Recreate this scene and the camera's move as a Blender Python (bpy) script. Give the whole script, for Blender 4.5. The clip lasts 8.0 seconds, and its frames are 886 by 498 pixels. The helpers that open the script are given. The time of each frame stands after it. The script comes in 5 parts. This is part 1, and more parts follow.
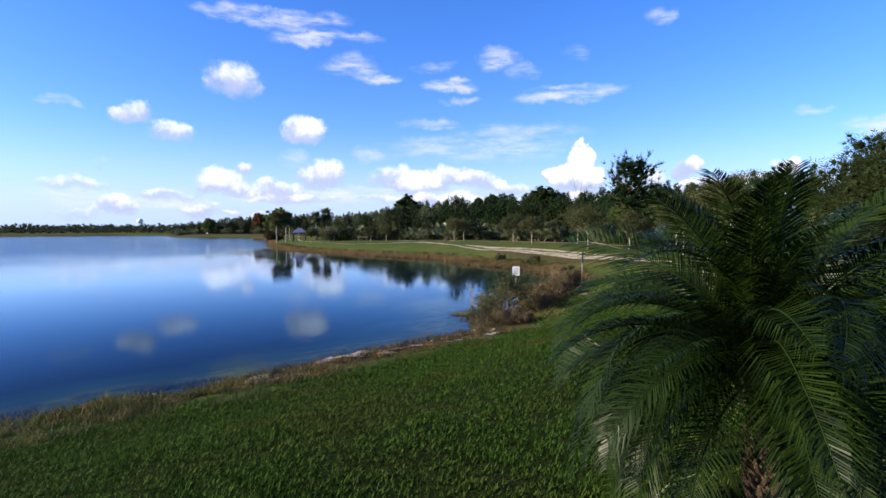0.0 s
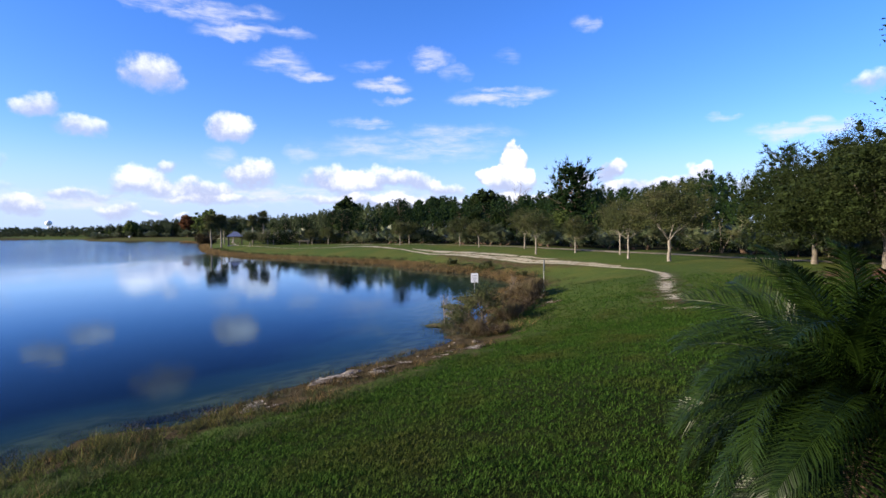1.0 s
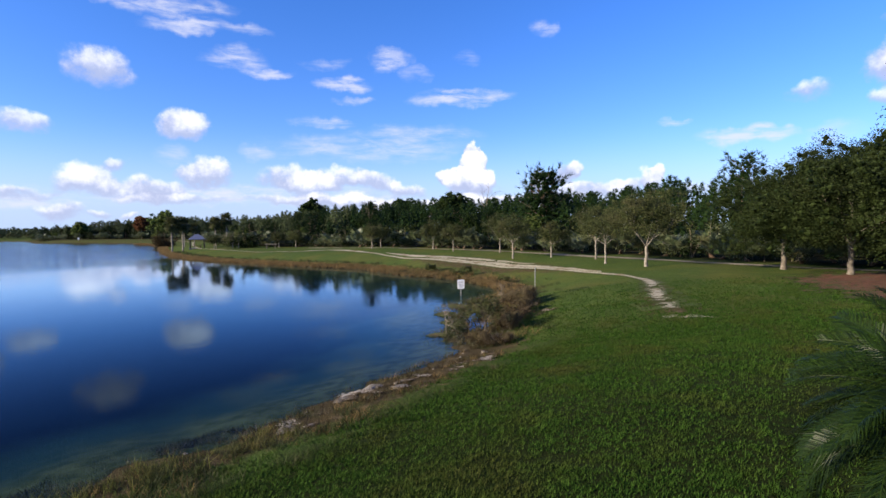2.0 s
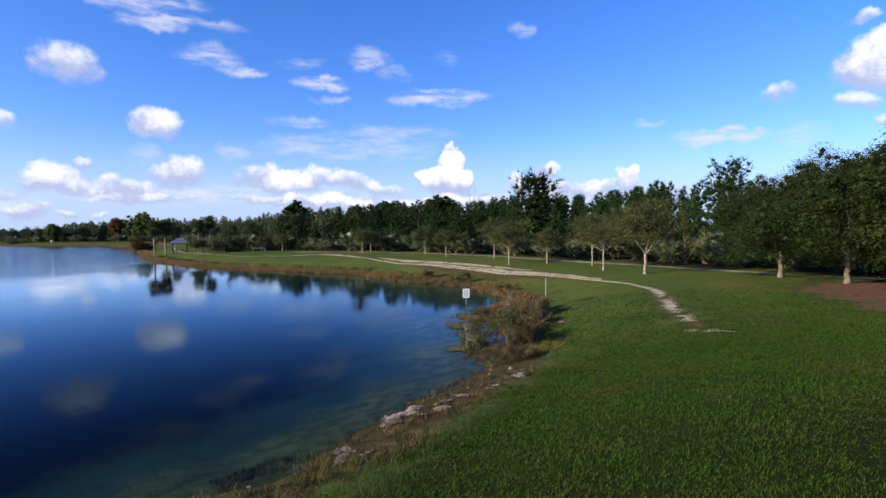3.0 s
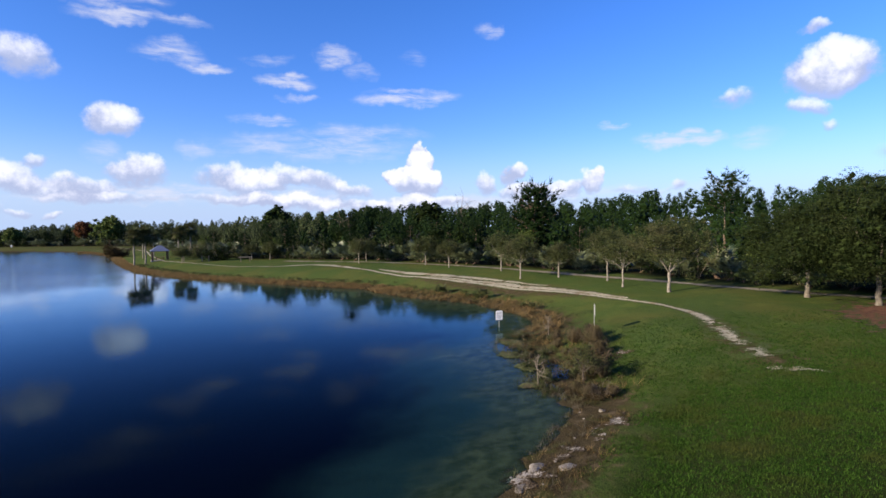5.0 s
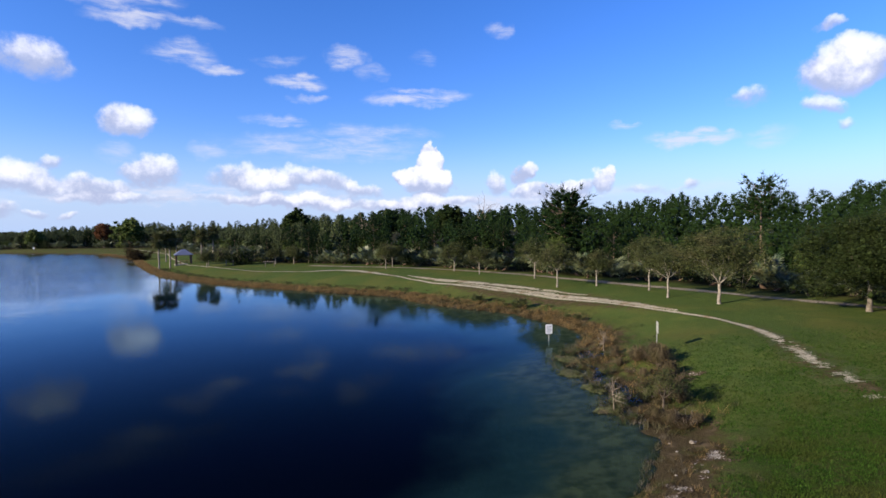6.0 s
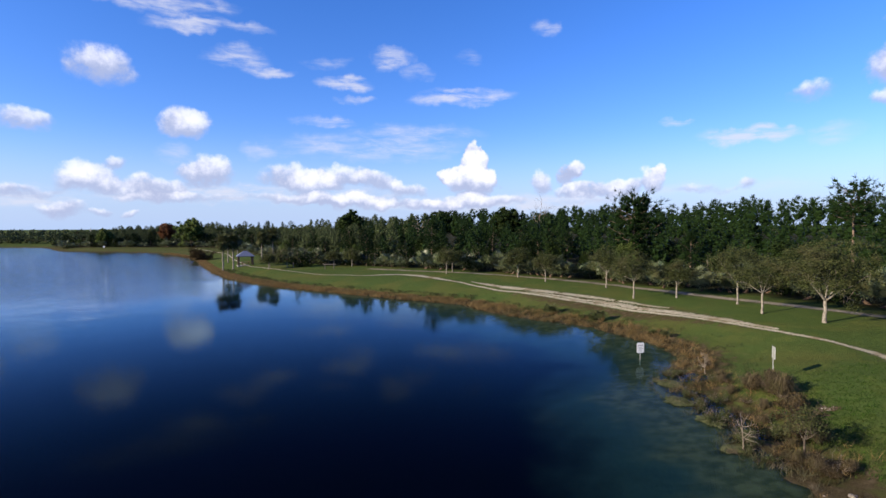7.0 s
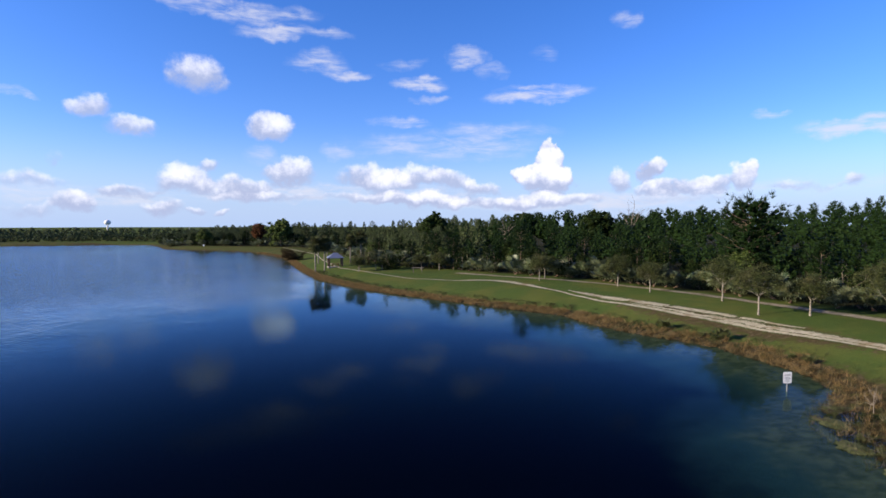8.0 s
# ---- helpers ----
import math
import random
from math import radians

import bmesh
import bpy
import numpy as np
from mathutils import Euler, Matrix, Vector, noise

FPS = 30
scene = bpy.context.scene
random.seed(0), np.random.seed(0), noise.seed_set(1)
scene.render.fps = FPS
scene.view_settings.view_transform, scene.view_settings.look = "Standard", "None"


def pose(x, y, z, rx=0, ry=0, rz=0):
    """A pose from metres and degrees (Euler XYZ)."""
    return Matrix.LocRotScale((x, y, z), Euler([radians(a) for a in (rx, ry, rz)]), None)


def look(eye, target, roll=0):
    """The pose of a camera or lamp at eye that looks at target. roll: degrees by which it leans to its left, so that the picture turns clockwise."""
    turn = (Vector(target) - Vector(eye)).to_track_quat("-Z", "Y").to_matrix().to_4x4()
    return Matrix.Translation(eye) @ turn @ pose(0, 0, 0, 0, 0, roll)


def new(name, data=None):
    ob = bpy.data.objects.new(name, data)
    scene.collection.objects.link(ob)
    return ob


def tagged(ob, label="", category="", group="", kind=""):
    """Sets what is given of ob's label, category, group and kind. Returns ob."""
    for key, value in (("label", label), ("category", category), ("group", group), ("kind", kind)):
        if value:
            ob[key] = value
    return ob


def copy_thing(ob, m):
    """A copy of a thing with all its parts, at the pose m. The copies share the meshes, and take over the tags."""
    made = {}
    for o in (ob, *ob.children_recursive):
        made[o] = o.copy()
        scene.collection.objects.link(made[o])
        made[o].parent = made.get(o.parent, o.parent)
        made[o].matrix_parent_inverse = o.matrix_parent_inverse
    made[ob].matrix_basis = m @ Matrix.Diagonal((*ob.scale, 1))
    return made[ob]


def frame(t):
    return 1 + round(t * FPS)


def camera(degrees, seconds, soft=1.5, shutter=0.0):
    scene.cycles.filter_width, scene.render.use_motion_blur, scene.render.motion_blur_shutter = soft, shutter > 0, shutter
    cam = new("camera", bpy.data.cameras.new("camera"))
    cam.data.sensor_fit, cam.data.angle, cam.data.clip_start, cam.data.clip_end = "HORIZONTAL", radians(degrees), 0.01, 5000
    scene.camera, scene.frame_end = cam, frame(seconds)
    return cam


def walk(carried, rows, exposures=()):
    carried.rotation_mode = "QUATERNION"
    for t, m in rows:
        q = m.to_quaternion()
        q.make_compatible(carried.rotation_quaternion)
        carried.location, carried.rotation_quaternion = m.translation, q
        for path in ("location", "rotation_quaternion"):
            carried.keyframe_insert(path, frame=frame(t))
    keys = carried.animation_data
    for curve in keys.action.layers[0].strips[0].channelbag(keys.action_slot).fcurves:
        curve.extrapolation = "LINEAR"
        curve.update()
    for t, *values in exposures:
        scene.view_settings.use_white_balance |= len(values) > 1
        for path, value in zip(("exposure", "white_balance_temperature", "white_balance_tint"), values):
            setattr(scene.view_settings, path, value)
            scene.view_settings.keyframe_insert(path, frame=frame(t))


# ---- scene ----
cam = camera(80.0, 8.0)
PATH = [
    (0, (0.659, 0.458, 4.086), (0.171, 2.395, 4.002), -0.3),
    (0.5, (-0.142, 0.134, 4.383), (-0.511, 2.098, 4.299), -0.3),
    (1, (-1.007, -0.011, 4.652), (-1.255, 1.972, 4.567), -0.6),
    (1.5, (-1.955, -0.191, 4.851), (-2.114, 1.801, 4.767), -0.6),
    (3, (-4.872, -0.435, 5.816), (-4.89, 1.563, 5.732), -0.6),
    (3.5, (-5.938, -0.334, 6.182), (-5.916, 1.664, 6.097), -0.7),
    (4, (-7.056, -0.086, 6.547), (-6.996, 1.912, 6.463), -0.6),
    (5.5, (-10.864, 0.971, 7.817), (-10.758, 2.966, 7.732), -0.6),
    (6, (-12.214, 1.519, 8.249), (-12.151, 3.516, 8.164), -0.6),
    (6.5, (-13.58, 2.184, 8.668), (-13.593, 4.182, 8.582), -0.5),
    (7, (-14.962, 2.857, 9.089), (-15.064, 4.852, 9.003), -0.3),
    (7.5, (-16.438, 3.472, 9.566), (-16.656, 5.458, 9.478), -0.3),
    (8, (-17.989, 3.954, 10.052), (-18.364, 5.916, 9.962), -0.1),
]
walk(cam, [(t, look(eye, target, roll)) for t, eye, target, roll in PATH],
     [(0, 1.38), (1.5, 1.28), (3, 1.16), (5.5, 1.12), (8, 1.08)])

# ---- world, sun, exposure ----
SUN_EL, SUN_AZ = 19.5, 244.0
scene.view_settings.exposure = 1.16


def node(nt, kind, props=(), **ins):
    """One shader node; keys of ins name its inputs (i0, i1... by number), values are numbers or output sockets."""
    n = nt.nodes.new(kind)
    for k, v in props:
        if k == "operation":
            n.operation = v
        elif k == "blend_type":
            n.blend_type = v
        elif k == "data_type":
            n.data_type = v
        elif k == "interpolation_type":
            n.interpolation_type = v
        elif k == "attribute_name":
            n.attribute_name = v
        elif k == "clamp":
            n.use_clamp = v
    for k, v in ins.items():
        s = n.inputs[int(k[1:])] if k[0] == "i" and k[1:].isdigit() else n.inputs[k.replace("_", " ")]
        if isinstance(v, bpy.types.NodeSocket):
            nt.links.new(v, s)
        else:
            s.default_value = v
    return n


def math_(nt, op, a, b=0.0, c=0.0, clamp=False):
    return node(nt, "ShaderNodeMath", (("operation", op), ("clamp", clamp)), i0=a, i1=b, i2=c).outputs[0]


def vec_(nt, op, a, b=(0, 0, 0)):
    n = node(nt, "ShaderNodeVectorMath", (("operation", op),), i0=a, i1=b)
    return n.outputs[1] if op in ("DOT_PRODUCT", "LENGTH") else n.outputs[0]


def ramp_(nt, v, lo, hi, a=0.0, b=1.0):
    return node(nt, "ShaderNodeMapRange", (("interpolation_type", "SMOOTHSTEP"),), i0=v, i1=lo, i2=hi, i3=a, i4=b).outputs[0]


def mix_(nt, f, a, b, blend="MIX"):
    n = nt.nodes.new("ShaderNodeMix")
    n.data_type, n.blend_type = "RGBA", blend
    for i, v in ((0, f), (6, a), (7, b)):
        if isinstance(v, bpy.types.NodeSocket):
            nt.links.new(v, n.inputs[i])
        else:
            n.inputs[i].default_value = v if i == 0 else (*v, 1)
    return n.outputs[2]


def noise_(nt, vector, scale, detail=4.0, rough=0.55, distort=0.0):
    return node(nt, "ShaderNodeTexNoise", (), Vector=vector, Scale=scale, Detail=detail, Roughness=rough, Distortion=distort).outputs[0]


# Cumulus: azimuth (from +y towards +x), elevation, half width, half height in degrees, body
CUMULUS = [
    (-35.6, 14.49, 3.0, 1.9, .8), (-44.6, 10.83, 2.2, 1.2, .75), (-41.4, 9.12, 2.7, 1.1, .65), (-28.8, 9.86, 2.3, 1.6, .95),
    (-47.1, 6.14, .7, 1.0, .4), (-49, 3.75, 3.2, 1.0, .5), (-45.6, 1.93, 1.9, 1.1, .9), (-49, 1.35, 2.2, .7, .5),
    (-41.7, 3.32, 2.8, .7, .75), (-36.9, 4.50, 2.6, 1.6, .95), (-34.2, 6.09, 1.4, .8, .65), (-32.1, 3.88, 3.3, 1.2, .85),
    (-27.1, 5.46, 2.4, 1.8, .95), (-38.4, 1.71, 2.4, 1.0, .8), (-35, 1.39, 1.0, .5, .6), (-32.7, 1.28, .9, .5, .6),
    (-29.4, 2.87, 5.6, .6, .6), (-19.5, 5.42, 2.8, 1.3, .75), (-13.6, 5.29, 2.8, 1.3, .75), (-16, 3.00, 7.6, .8, .75),
    (0.5, 4.8, 2.7, 1.5, 1.6), (0.2, 6.4, 1.3, 1.4, 1.5), (0.0, 7.5, .7, 1.3, 1.4), (-1.7, 5.5, 1.3, 1.0, 1.4), (2.2, 5.6, 1.2, 1.0, 1.4), (0.4, 2.72, 5.0, .9, .9), (7.6, 4.68, 1.5, 1.7, .8),
    (10.5, 5.57, 1.0, 1.4, 1.1), (11.4, 3.56, 2.2, .9, .9), (15.2, 3.74, 2.2, 1.1, .9), (18.5, 4.42, 1.5, 1.5, 1.0),
    (19, 5.42, .8, 1.0, .9), (23, 3.40, 2.8, .6, .5), (26.8, 3.68, 1.1, .8, .65), (39.3, 13.13, 3.6, 2.2, 1.3),
    (31.9, 11.46, 2.2, 1.2, .6), (37.4, 10.24, 1.5, 1.0, .65), (38.6, 8.53, 1.2, .7, .5), (37.9, 16.54, 1.4, .7, .65),
    (45, 5.71, 3.0, 1.2, .6), (-10, 4.7, 2.6, 1.2, .8), (-7, 3.9, 1.8, 1.0, .75), (-16.5, 4.6, 3.2, 1.3, .8), (-12, 2.6, 5.0, .8, .8), (-4, 2.4, 4.0, .7, .8), (14, 2.5, 8.0, .7, .35), (-58, 8.17, 4.0, 2.0, .7), (-62, 3.18, 5.0, 1.4, .7), (52, 11.68, 4.0, 2.0, .8)]
WISPS = [
    (-36.4, 20.30, 3.4, .8, .7), (-30.2, 20.47, 8.0, 1.1, .8), (-28.6, 18.96, 4.0, .9, .85), (-23.6, 18.94, 4.4, .6, .6),
    (-23.8, 16.44, 3.6, 1.3, .7), (-20.9, 15.53, 2.8, .6, .9), (-13.2, 14.79, 3.8, .9, .85), (-11.7, 13.18, 2.6, .6, .7),
    (-15.3, 16.70, 3.2, .7, .5), (-8.3, 17.46, 2.4, 1.5, .9), (-5.6, 16.05, 1.8, 1.2, .5), (0, 17.42, 1.7, 1.1, .4),
    (-0.9, 13.52, 6.2, 1.0, .95), (-15.3, 11.00, 3.8, .7, .6), (-11.1, 8.38, 12.6, 1.8, .62), (-6.8, 9.56, 9.0, 1.3, .58),
    (8.1, 20.08, 1.6, 1.1, .6), (20.4, 9.92, 1.6, .45, .7), (27, 8.38, 4.8, .9, 1.0), (-49.9, 10.95, 1.8, .4, .5),
    (-21.9, 7.83, 2.0, 1.0, .5), (-29.4, 7.27, 1.7, 1.0, .45), (33.6, 8.05, 2.4, 1.3, .5), (-24, 3.44, 22.0, 1.3, .8), (2, 2.51, 20.0, 1.1, .85), (-44, 2.73, 12.0, 1.0, .7), (22, 3.41, 14.0, 1.0, .4)]


def build_world():
    world = bpy.data.worlds.new("sky")
    scene.world = world
    world.use_nodes = True
    nt = world.node_tree
    nt.nodes.clear()
    sky = nt.nodes.new("ShaderNodeTexSky")
    sky.sky_type, sky.sun_disc = "NISHITA", False
    sky.sun_elevation, sky.sun_rotation = radians(SUN_EL), radians(SUN_AZ)
    sky.air_density, sky.dust_density, sky.ozone_density = 1.0, 0.4, 2.5
    way = nt.nodes.new("ShaderNodeTexCoord").outputs["Generated"]
    s = node(nt, "ShaderNodeSeparateXYZ", (), i0=way)
    az = math_(nt, "MULTIPLY", math_(nt, "ARCTAN2", s.outputs[0], s.outputs[1]), 57.2958)
    el = math_(nt, "MULTIPLY", math_(nt, "ARCSINE", s.outputs[2]), 57.2958)
    flat = node(nt, "ShaderNodeCombineXYZ", (), i0=az, i1=el, i2=0.0).outputs[0]
    warp = node(nt, "ShaderNodeTexNoise", (), Vector=way, Scale=17.0, Detail=5.0, Roughness=.55).outputs["Color"]
    warp = vec_(nt, "MULTIPLY", vec_(nt, "SUBTRACT", warp, (.5, .5, .5)), (4.4, 2.8, 0))
    place = vec_(nt, "ADD", flat, warp)
    total, lift = 0.0, 0.0
    for a, e, w, h, body in CUMULUS:
        w, h = (w * 1.2, h * 1.1) if e < 7 else (w * 1.12, h * 1.12)
        q = vec_(nt, "MULTIPLY", vec_(nt, "SUBTRACT", place, (a, e, 0)), (1 / w, 1 / h, 0))
        d = math_(nt, "MAXIMUM", math_(nt, "MULTIPLY_ADD", vec_(nt, "DOT_PRODUCT", q, q), -body, body), 0.0)
        v = node(nt, "ShaderNodeSeparateXYZ", (), i0=q).outputs[1]
        total = math_(nt, "ADD", total, d)
        lift = math_(nt, "MULTIPLY_ADD", v, d, lift)
    puff = noise_(nt, way, 30.0, 8.0, .6)
    field = math_(nt, "MULTIPLY", total, math_(nt, "MULTIPLY_ADD", puff, 2.9, -.32))
    mask = math_(nt, "MULTIPLY", ramp_(nt, field, .12, .68), ramp_(nt, total, .0, 1.0, .5, .96))
    lift = math_(nt, "DIVIDE", lift, math_(nt, "MAXIMUM", total, .02))
    lift = math_(nt, "ADD", lift, math_(nt, "MULTIPLY_ADD", puff, 3.0, -1.5))
    lift = math_(nt, "MULTIPLY_ADD", total, .55, math_(nt, "SUBTRACT", lift, .4))
    lit = ramp_(nt, lift, -.5, .85)
    white = mix_(nt, lit, (.2250, .2550, .3700), (.520, .520, .585))
    # thin streaks
    stretch = vec_(nt, "MULTIPLY", way, (1, 1, 4.6))
    streak = noise_(nt, stretch, 16.0, 8.0, .62, .35)
    thin = 0.0
    for a, e, w, h, body in WISPS:
        q = vec_(nt, "MULTIPLY", vec_(nt, "SUBTRACT", place, (a, e, 0)), (1 / w, 1 / h, 0))
        d = math_(nt, "MAXIMUM", math_(nt, "MULTIPLY_ADD", vec_(nt, "DOT_PRODUCT", q, q), -body, body), 0.0)
        thin = math_(nt, "MAXIMUM", thin, d)
    thin = math_(nt, "MULTIPLY", thin, math_(nt, "MULTIPLY_ADD", streak, 3.6, -1.0))
    thin = math_(nt, "MULTIPLY", ramp_(nt, thin, -.05, 1.15), .78)
    blue = node(nt, "ShaderNodeHueSaturation", (), Saturation=1.16, Color=vec_(nt, "MULTIPLY", sky.outputs[0], SKY_TINT)).outputs[0]
    low = ramp_(nt, el, -1.0, 12.0, 1.0, 0.0)
    blue = mix_(nt, math_(nt, "MULTIPLY", math_(nt, "POWER", low, 1.6), .95), blue, (.234, .308, .463))
    color = mix_(nt, thin, blue, (.3735, .3776, .4399))
    color = mix_(nt, mask, color, white)
    out = nt.nodes.new("ShaderNodeOutputWorld")
    back = node(nt, "ShaderNodeBackground", (), Color=color, Strength=1.0)
    nt.links.new(back.outputs[0], out.inputs[0])


SKY_TINT = (.0700, .0750, .1120)
build_world()
sun = new("sun", bpy.data.lights.new("sun", "SUN"))
sun.data.energy, sun.data.angle, sun.data.color = 5.0, radians(.6), (1.0, .84, .62)
a, e = radians(SUN_AZ), radians(SUN_EL)
sun.matrix_world = look((60 * math.sin(a) * math.cos(e), 60 * math.cos(a) * math.cos(e), 60 * math.sin(e)), (0, 0, 0))


# ---- materials ----
def material(name, rough=.8):
    m = bpy.data.materials.new(name)
    m.use_nodes = True
    nt = m.node_tree
    p = nt.nodes["Principled BSDF"]
    p.inputs["Roughness"].default_value = rough
    return m, nt, p


def where(nt):
    return node(nt, "ShaderNodeNewGeometry").outputs["Position"]


def local(nt):
    return nt.nodes.new("ShaderNodeTexCoord").outputs["Object"]


def bump(nt, p, height, strength=.4, distance=.02):
    b = node(nt, "ShaderNodeBump", (), Height=height, Strength=strength, Distance=distance)
    nt.links.new(b.outputs[0], p.inputs["Normal"])


def surface(name, a, b, scale=6.0, fine=40.0, rough=.85, strength=.4, dist=.02, world_space=True, third=None):
    """Two colours mixed at two scales, with fine relief."""
    m, nt, p = material(name, rough)
    pos = where(nt) if world_space else local(nt)
    n1, n2 = noise_(nt, pos, scale, 5), noise_(nt, pos, fine, 4)
    f = math_(nt, "ADD", math_(nt, "MULTIPLY", n1, .65), math_(nt, "MULTIPLY", n2, .35))
    c = mix_(nt, ramp_(nt, f, .36, .64), a, b)
    if third:
        c = mix_(nt, ramp_(nt, noise_(nt, pos, scale * .27, 4), .55, .68), c, third)
    nt.links.new(c, p.inputs["Base Color"])
    p.inputs["Specular IOR Level"].default_value = .2
    bump(nt, p, n2, strength, dist)
    return m


def worn(name, a, b, rim_a, rim_b, scale, fine, third):
    """Bare ground whose edges break up into the growth around it."""
    m, nt, p = material(name, .95)
    pos = where(nt)
    n1, n2, n3 = noise_(nt, pos, scale, 5), noise_(nt, pos, fine, 4), noise_(nt, pos, 6.0, 6, .65)
    c = mix_(nt, ramp_(nt, math_(nt, "MULTIPLY_ADD", n1, .6, math_(nt, "MULTIPLY", n2, .4)), .36, .64), a, b)
    c = mix_(nt, ramp_(nt, noise_(nt, pos, scale * .3, 4), .52, .66), c, third)
    rim = mix_(nt, ramp_(nt, n2, .35, .65), rim_a, rim_b)
    edge = node(nt, "ShaderNodeAttribute", (("attribute_name", "edge"),)).outputs["Fac"]
    edge = math_(nt, "ADD", edge, math_(nt, "MULTIPLY_ADD", n3, 1.9, -.95))
    edge = math_(nt, "ADD", edge, math_(nt, "MULTIPLY_ADD", n2, .8, -.4))
    c = mix_(nt, ramp_(nt, edge, .36, .74), rim, c)
    nt.links.new(c, p.inputs["Base Color"])
    p.inputs["Specular IOR Level"].default_value = .15
    bump(nt, p, math_(nt, "ADD", n2, n3), .8, .04)
    return m


def foliage(name, a, b, c, rough=.55, through_light=.22, gloss=.05):
    """Leaves: each its own shade, some light passing through."""
    m, nt, p = material(name, rough)
    isl = node(nt, "ShaderNodeNewGeometry").outputs["Random Per Island"]
    own = node(nt, "ShaderNodeObjectInfo").outputs["Random"]
    col = mix_(nt, ramp_(nt, isl, 0, 1), a, b)
    col = mix_(nt, ramp_(nt, noise_(nt, where(nt), .8, 3), .45, .75), col, c)
    col = mix_(nt, math_(nt, "MULTIPLY", own, .45), col, tuple(v * .6 for v in a))
    col = mix_(nt, ramp_(nt, own, .62, 1.0, 0.0, .5), col, tuple(v * 1.1 for v in b))
    nt.links.new(col, p.inputs["Base Color"])
    p.inputs["Specular IOR Level"].default_value = gloss
    out = nt.nodes["Material Output"]
    tr = node(nt, "ShaderNodeBsdfTranslucent", (), Color=col)
    mx = node(nt, "ShaderNodeMixShader", (), i0=through_light, i1=p.outputs[0], i2=tr.outputs[0])
    nt.links.new(mx.outputs[0], out.inputs[0])
    return m


def turf_leaf():
    """Lawn blades: fresh green with olive and straw patches."""
    m = foliage("turf_blades", (.0100, .0310, .0045), (.0620, .1230, .0190), (.0540, .0790, .0155), .6, .22, .02)
    nt = m.node_tree
    p = nt.nodes["Principled BSDF"]
    old = p.inputs["Base Color"].links[0].from_socket
    patchy = ramp_(nt, noise_(nt, where(nt), .33, 5, .6), .50, .70, 0.0, .5)
    straw = ramp_(nt, node(nt, "ShaderNodeNewGeometry").outputs["Random Per Island"], .72, .95, 0.0, .7)
    col = mix_(nt, patchy, old, (.046, .044, .012))
    col = mix_(nt, math_(nt, "MULTIPLY", straw, patchy), col, (.100, .080, .034))
    nt.links.new(col, p.inputs["Base Color"])
    return m


def plain(name, color, rough=.6, metal=0.0):
    m, nt, p = material(name, rough)
    pos = local(nt)
    n = noise_(nt, pos, 9.0, 5)
    col = mix_(nt, ramp_(nt, n, .3, .75), color, tuple(v * .72 for v in color))
    nt.links.new(col, p.inputs["Base Color"])
    p.inputs["Metallic"].default_value = metal
    bump(nt, p, noise_(nt, pos, 60.0, 3), .15, .004)
    return m


def ground_material():
    m, nt, p = material("lawn_and_bank", .95)
    pos = where(nt)
    shore = node(nt, "ShaderNodeAttribute", (("attribute_name", "shore"),)).outputs["Fac"]
    dry = node(nt, "ShaderNodeAttribute", (("attribute_name", "dry"),)).outputs["Fac"]
    litter = node(nt, "ShaderNodeAttribute", (("attribute_name", "litter"),)).outputs["Fac"]
    big, mid, fine = noise_(nt, pos, .16, 5), noise_(nt, pos, 1.7, 5), noise_(nt, pos, 26.0, 4)
    grass = mix_(nt, ramp_(nt, fine, .35, .65), (.0260, .0430, .0100), (.0740, .1080, .0285))
    grass = mix_(nt, ramp_(nt, mid, .45, .75, 0, .7), grass, (.0600, .0860, .0200))
    grass = mix_(nt, math_(nt, "MULTIPLY", ramp_(nt, big, .44, .66), .5), grass, (.0912, .0866, .0242))
    grass = mix_(nt, math_(nt, "MULTIPLY", ramp_(nt, noise_(nt, pos, .55, 5, .6), .52, .70), .4), grass, (.0980, .1117, .0273))
    # near lawn: dark thatch, the shade between blades painted into its colour
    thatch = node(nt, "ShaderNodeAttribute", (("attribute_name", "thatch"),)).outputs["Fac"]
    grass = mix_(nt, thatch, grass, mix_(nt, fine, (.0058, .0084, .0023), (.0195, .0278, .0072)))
    brown = mix_(nt, ramp_(nt, fine, .35, .65), (.0279, .0214, .0108), (.0745, .0584, .0296))
    brown = mix_(nt, ramp_(nt, mid, .5, .72), brown, (.0931, .0711, .0420))
    brown = mix_(nt, ramp_(nt, noise_(nt, pos, .9, 4), .5, .66), brown, mix_(nt, fine, (.028, .030, .010), (.070, .072, .024)))
    edge = math_(nt, "ADD", dry, math_(nt, "MULTIPLY_ADD", mid, 1.1, -.55))
    c = mix_(nt, ramp_(nt, edge, .32, .75), grass, brown)
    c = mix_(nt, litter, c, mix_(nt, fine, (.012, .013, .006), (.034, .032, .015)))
    # lake bed: pale edge silt; further out, light lost to depth is painted in
    bed = mix_(nt, ramp_(nt, mid, .35, .7), (.125, .118, .066), (.052, .058, .031))
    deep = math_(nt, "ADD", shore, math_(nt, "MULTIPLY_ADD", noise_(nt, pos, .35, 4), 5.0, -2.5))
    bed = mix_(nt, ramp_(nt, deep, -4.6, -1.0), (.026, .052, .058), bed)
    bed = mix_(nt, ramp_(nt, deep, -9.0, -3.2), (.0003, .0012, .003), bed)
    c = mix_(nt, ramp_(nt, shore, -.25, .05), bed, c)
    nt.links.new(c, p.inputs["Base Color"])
    p.inputs["Specular IOR Level"].default_value = .02
    h = math_(nt, "ADD", fine, math_(nt, "MULTIPLY", mid, 1.5))
    bump(nt, p, h, .9, .05)
    return m


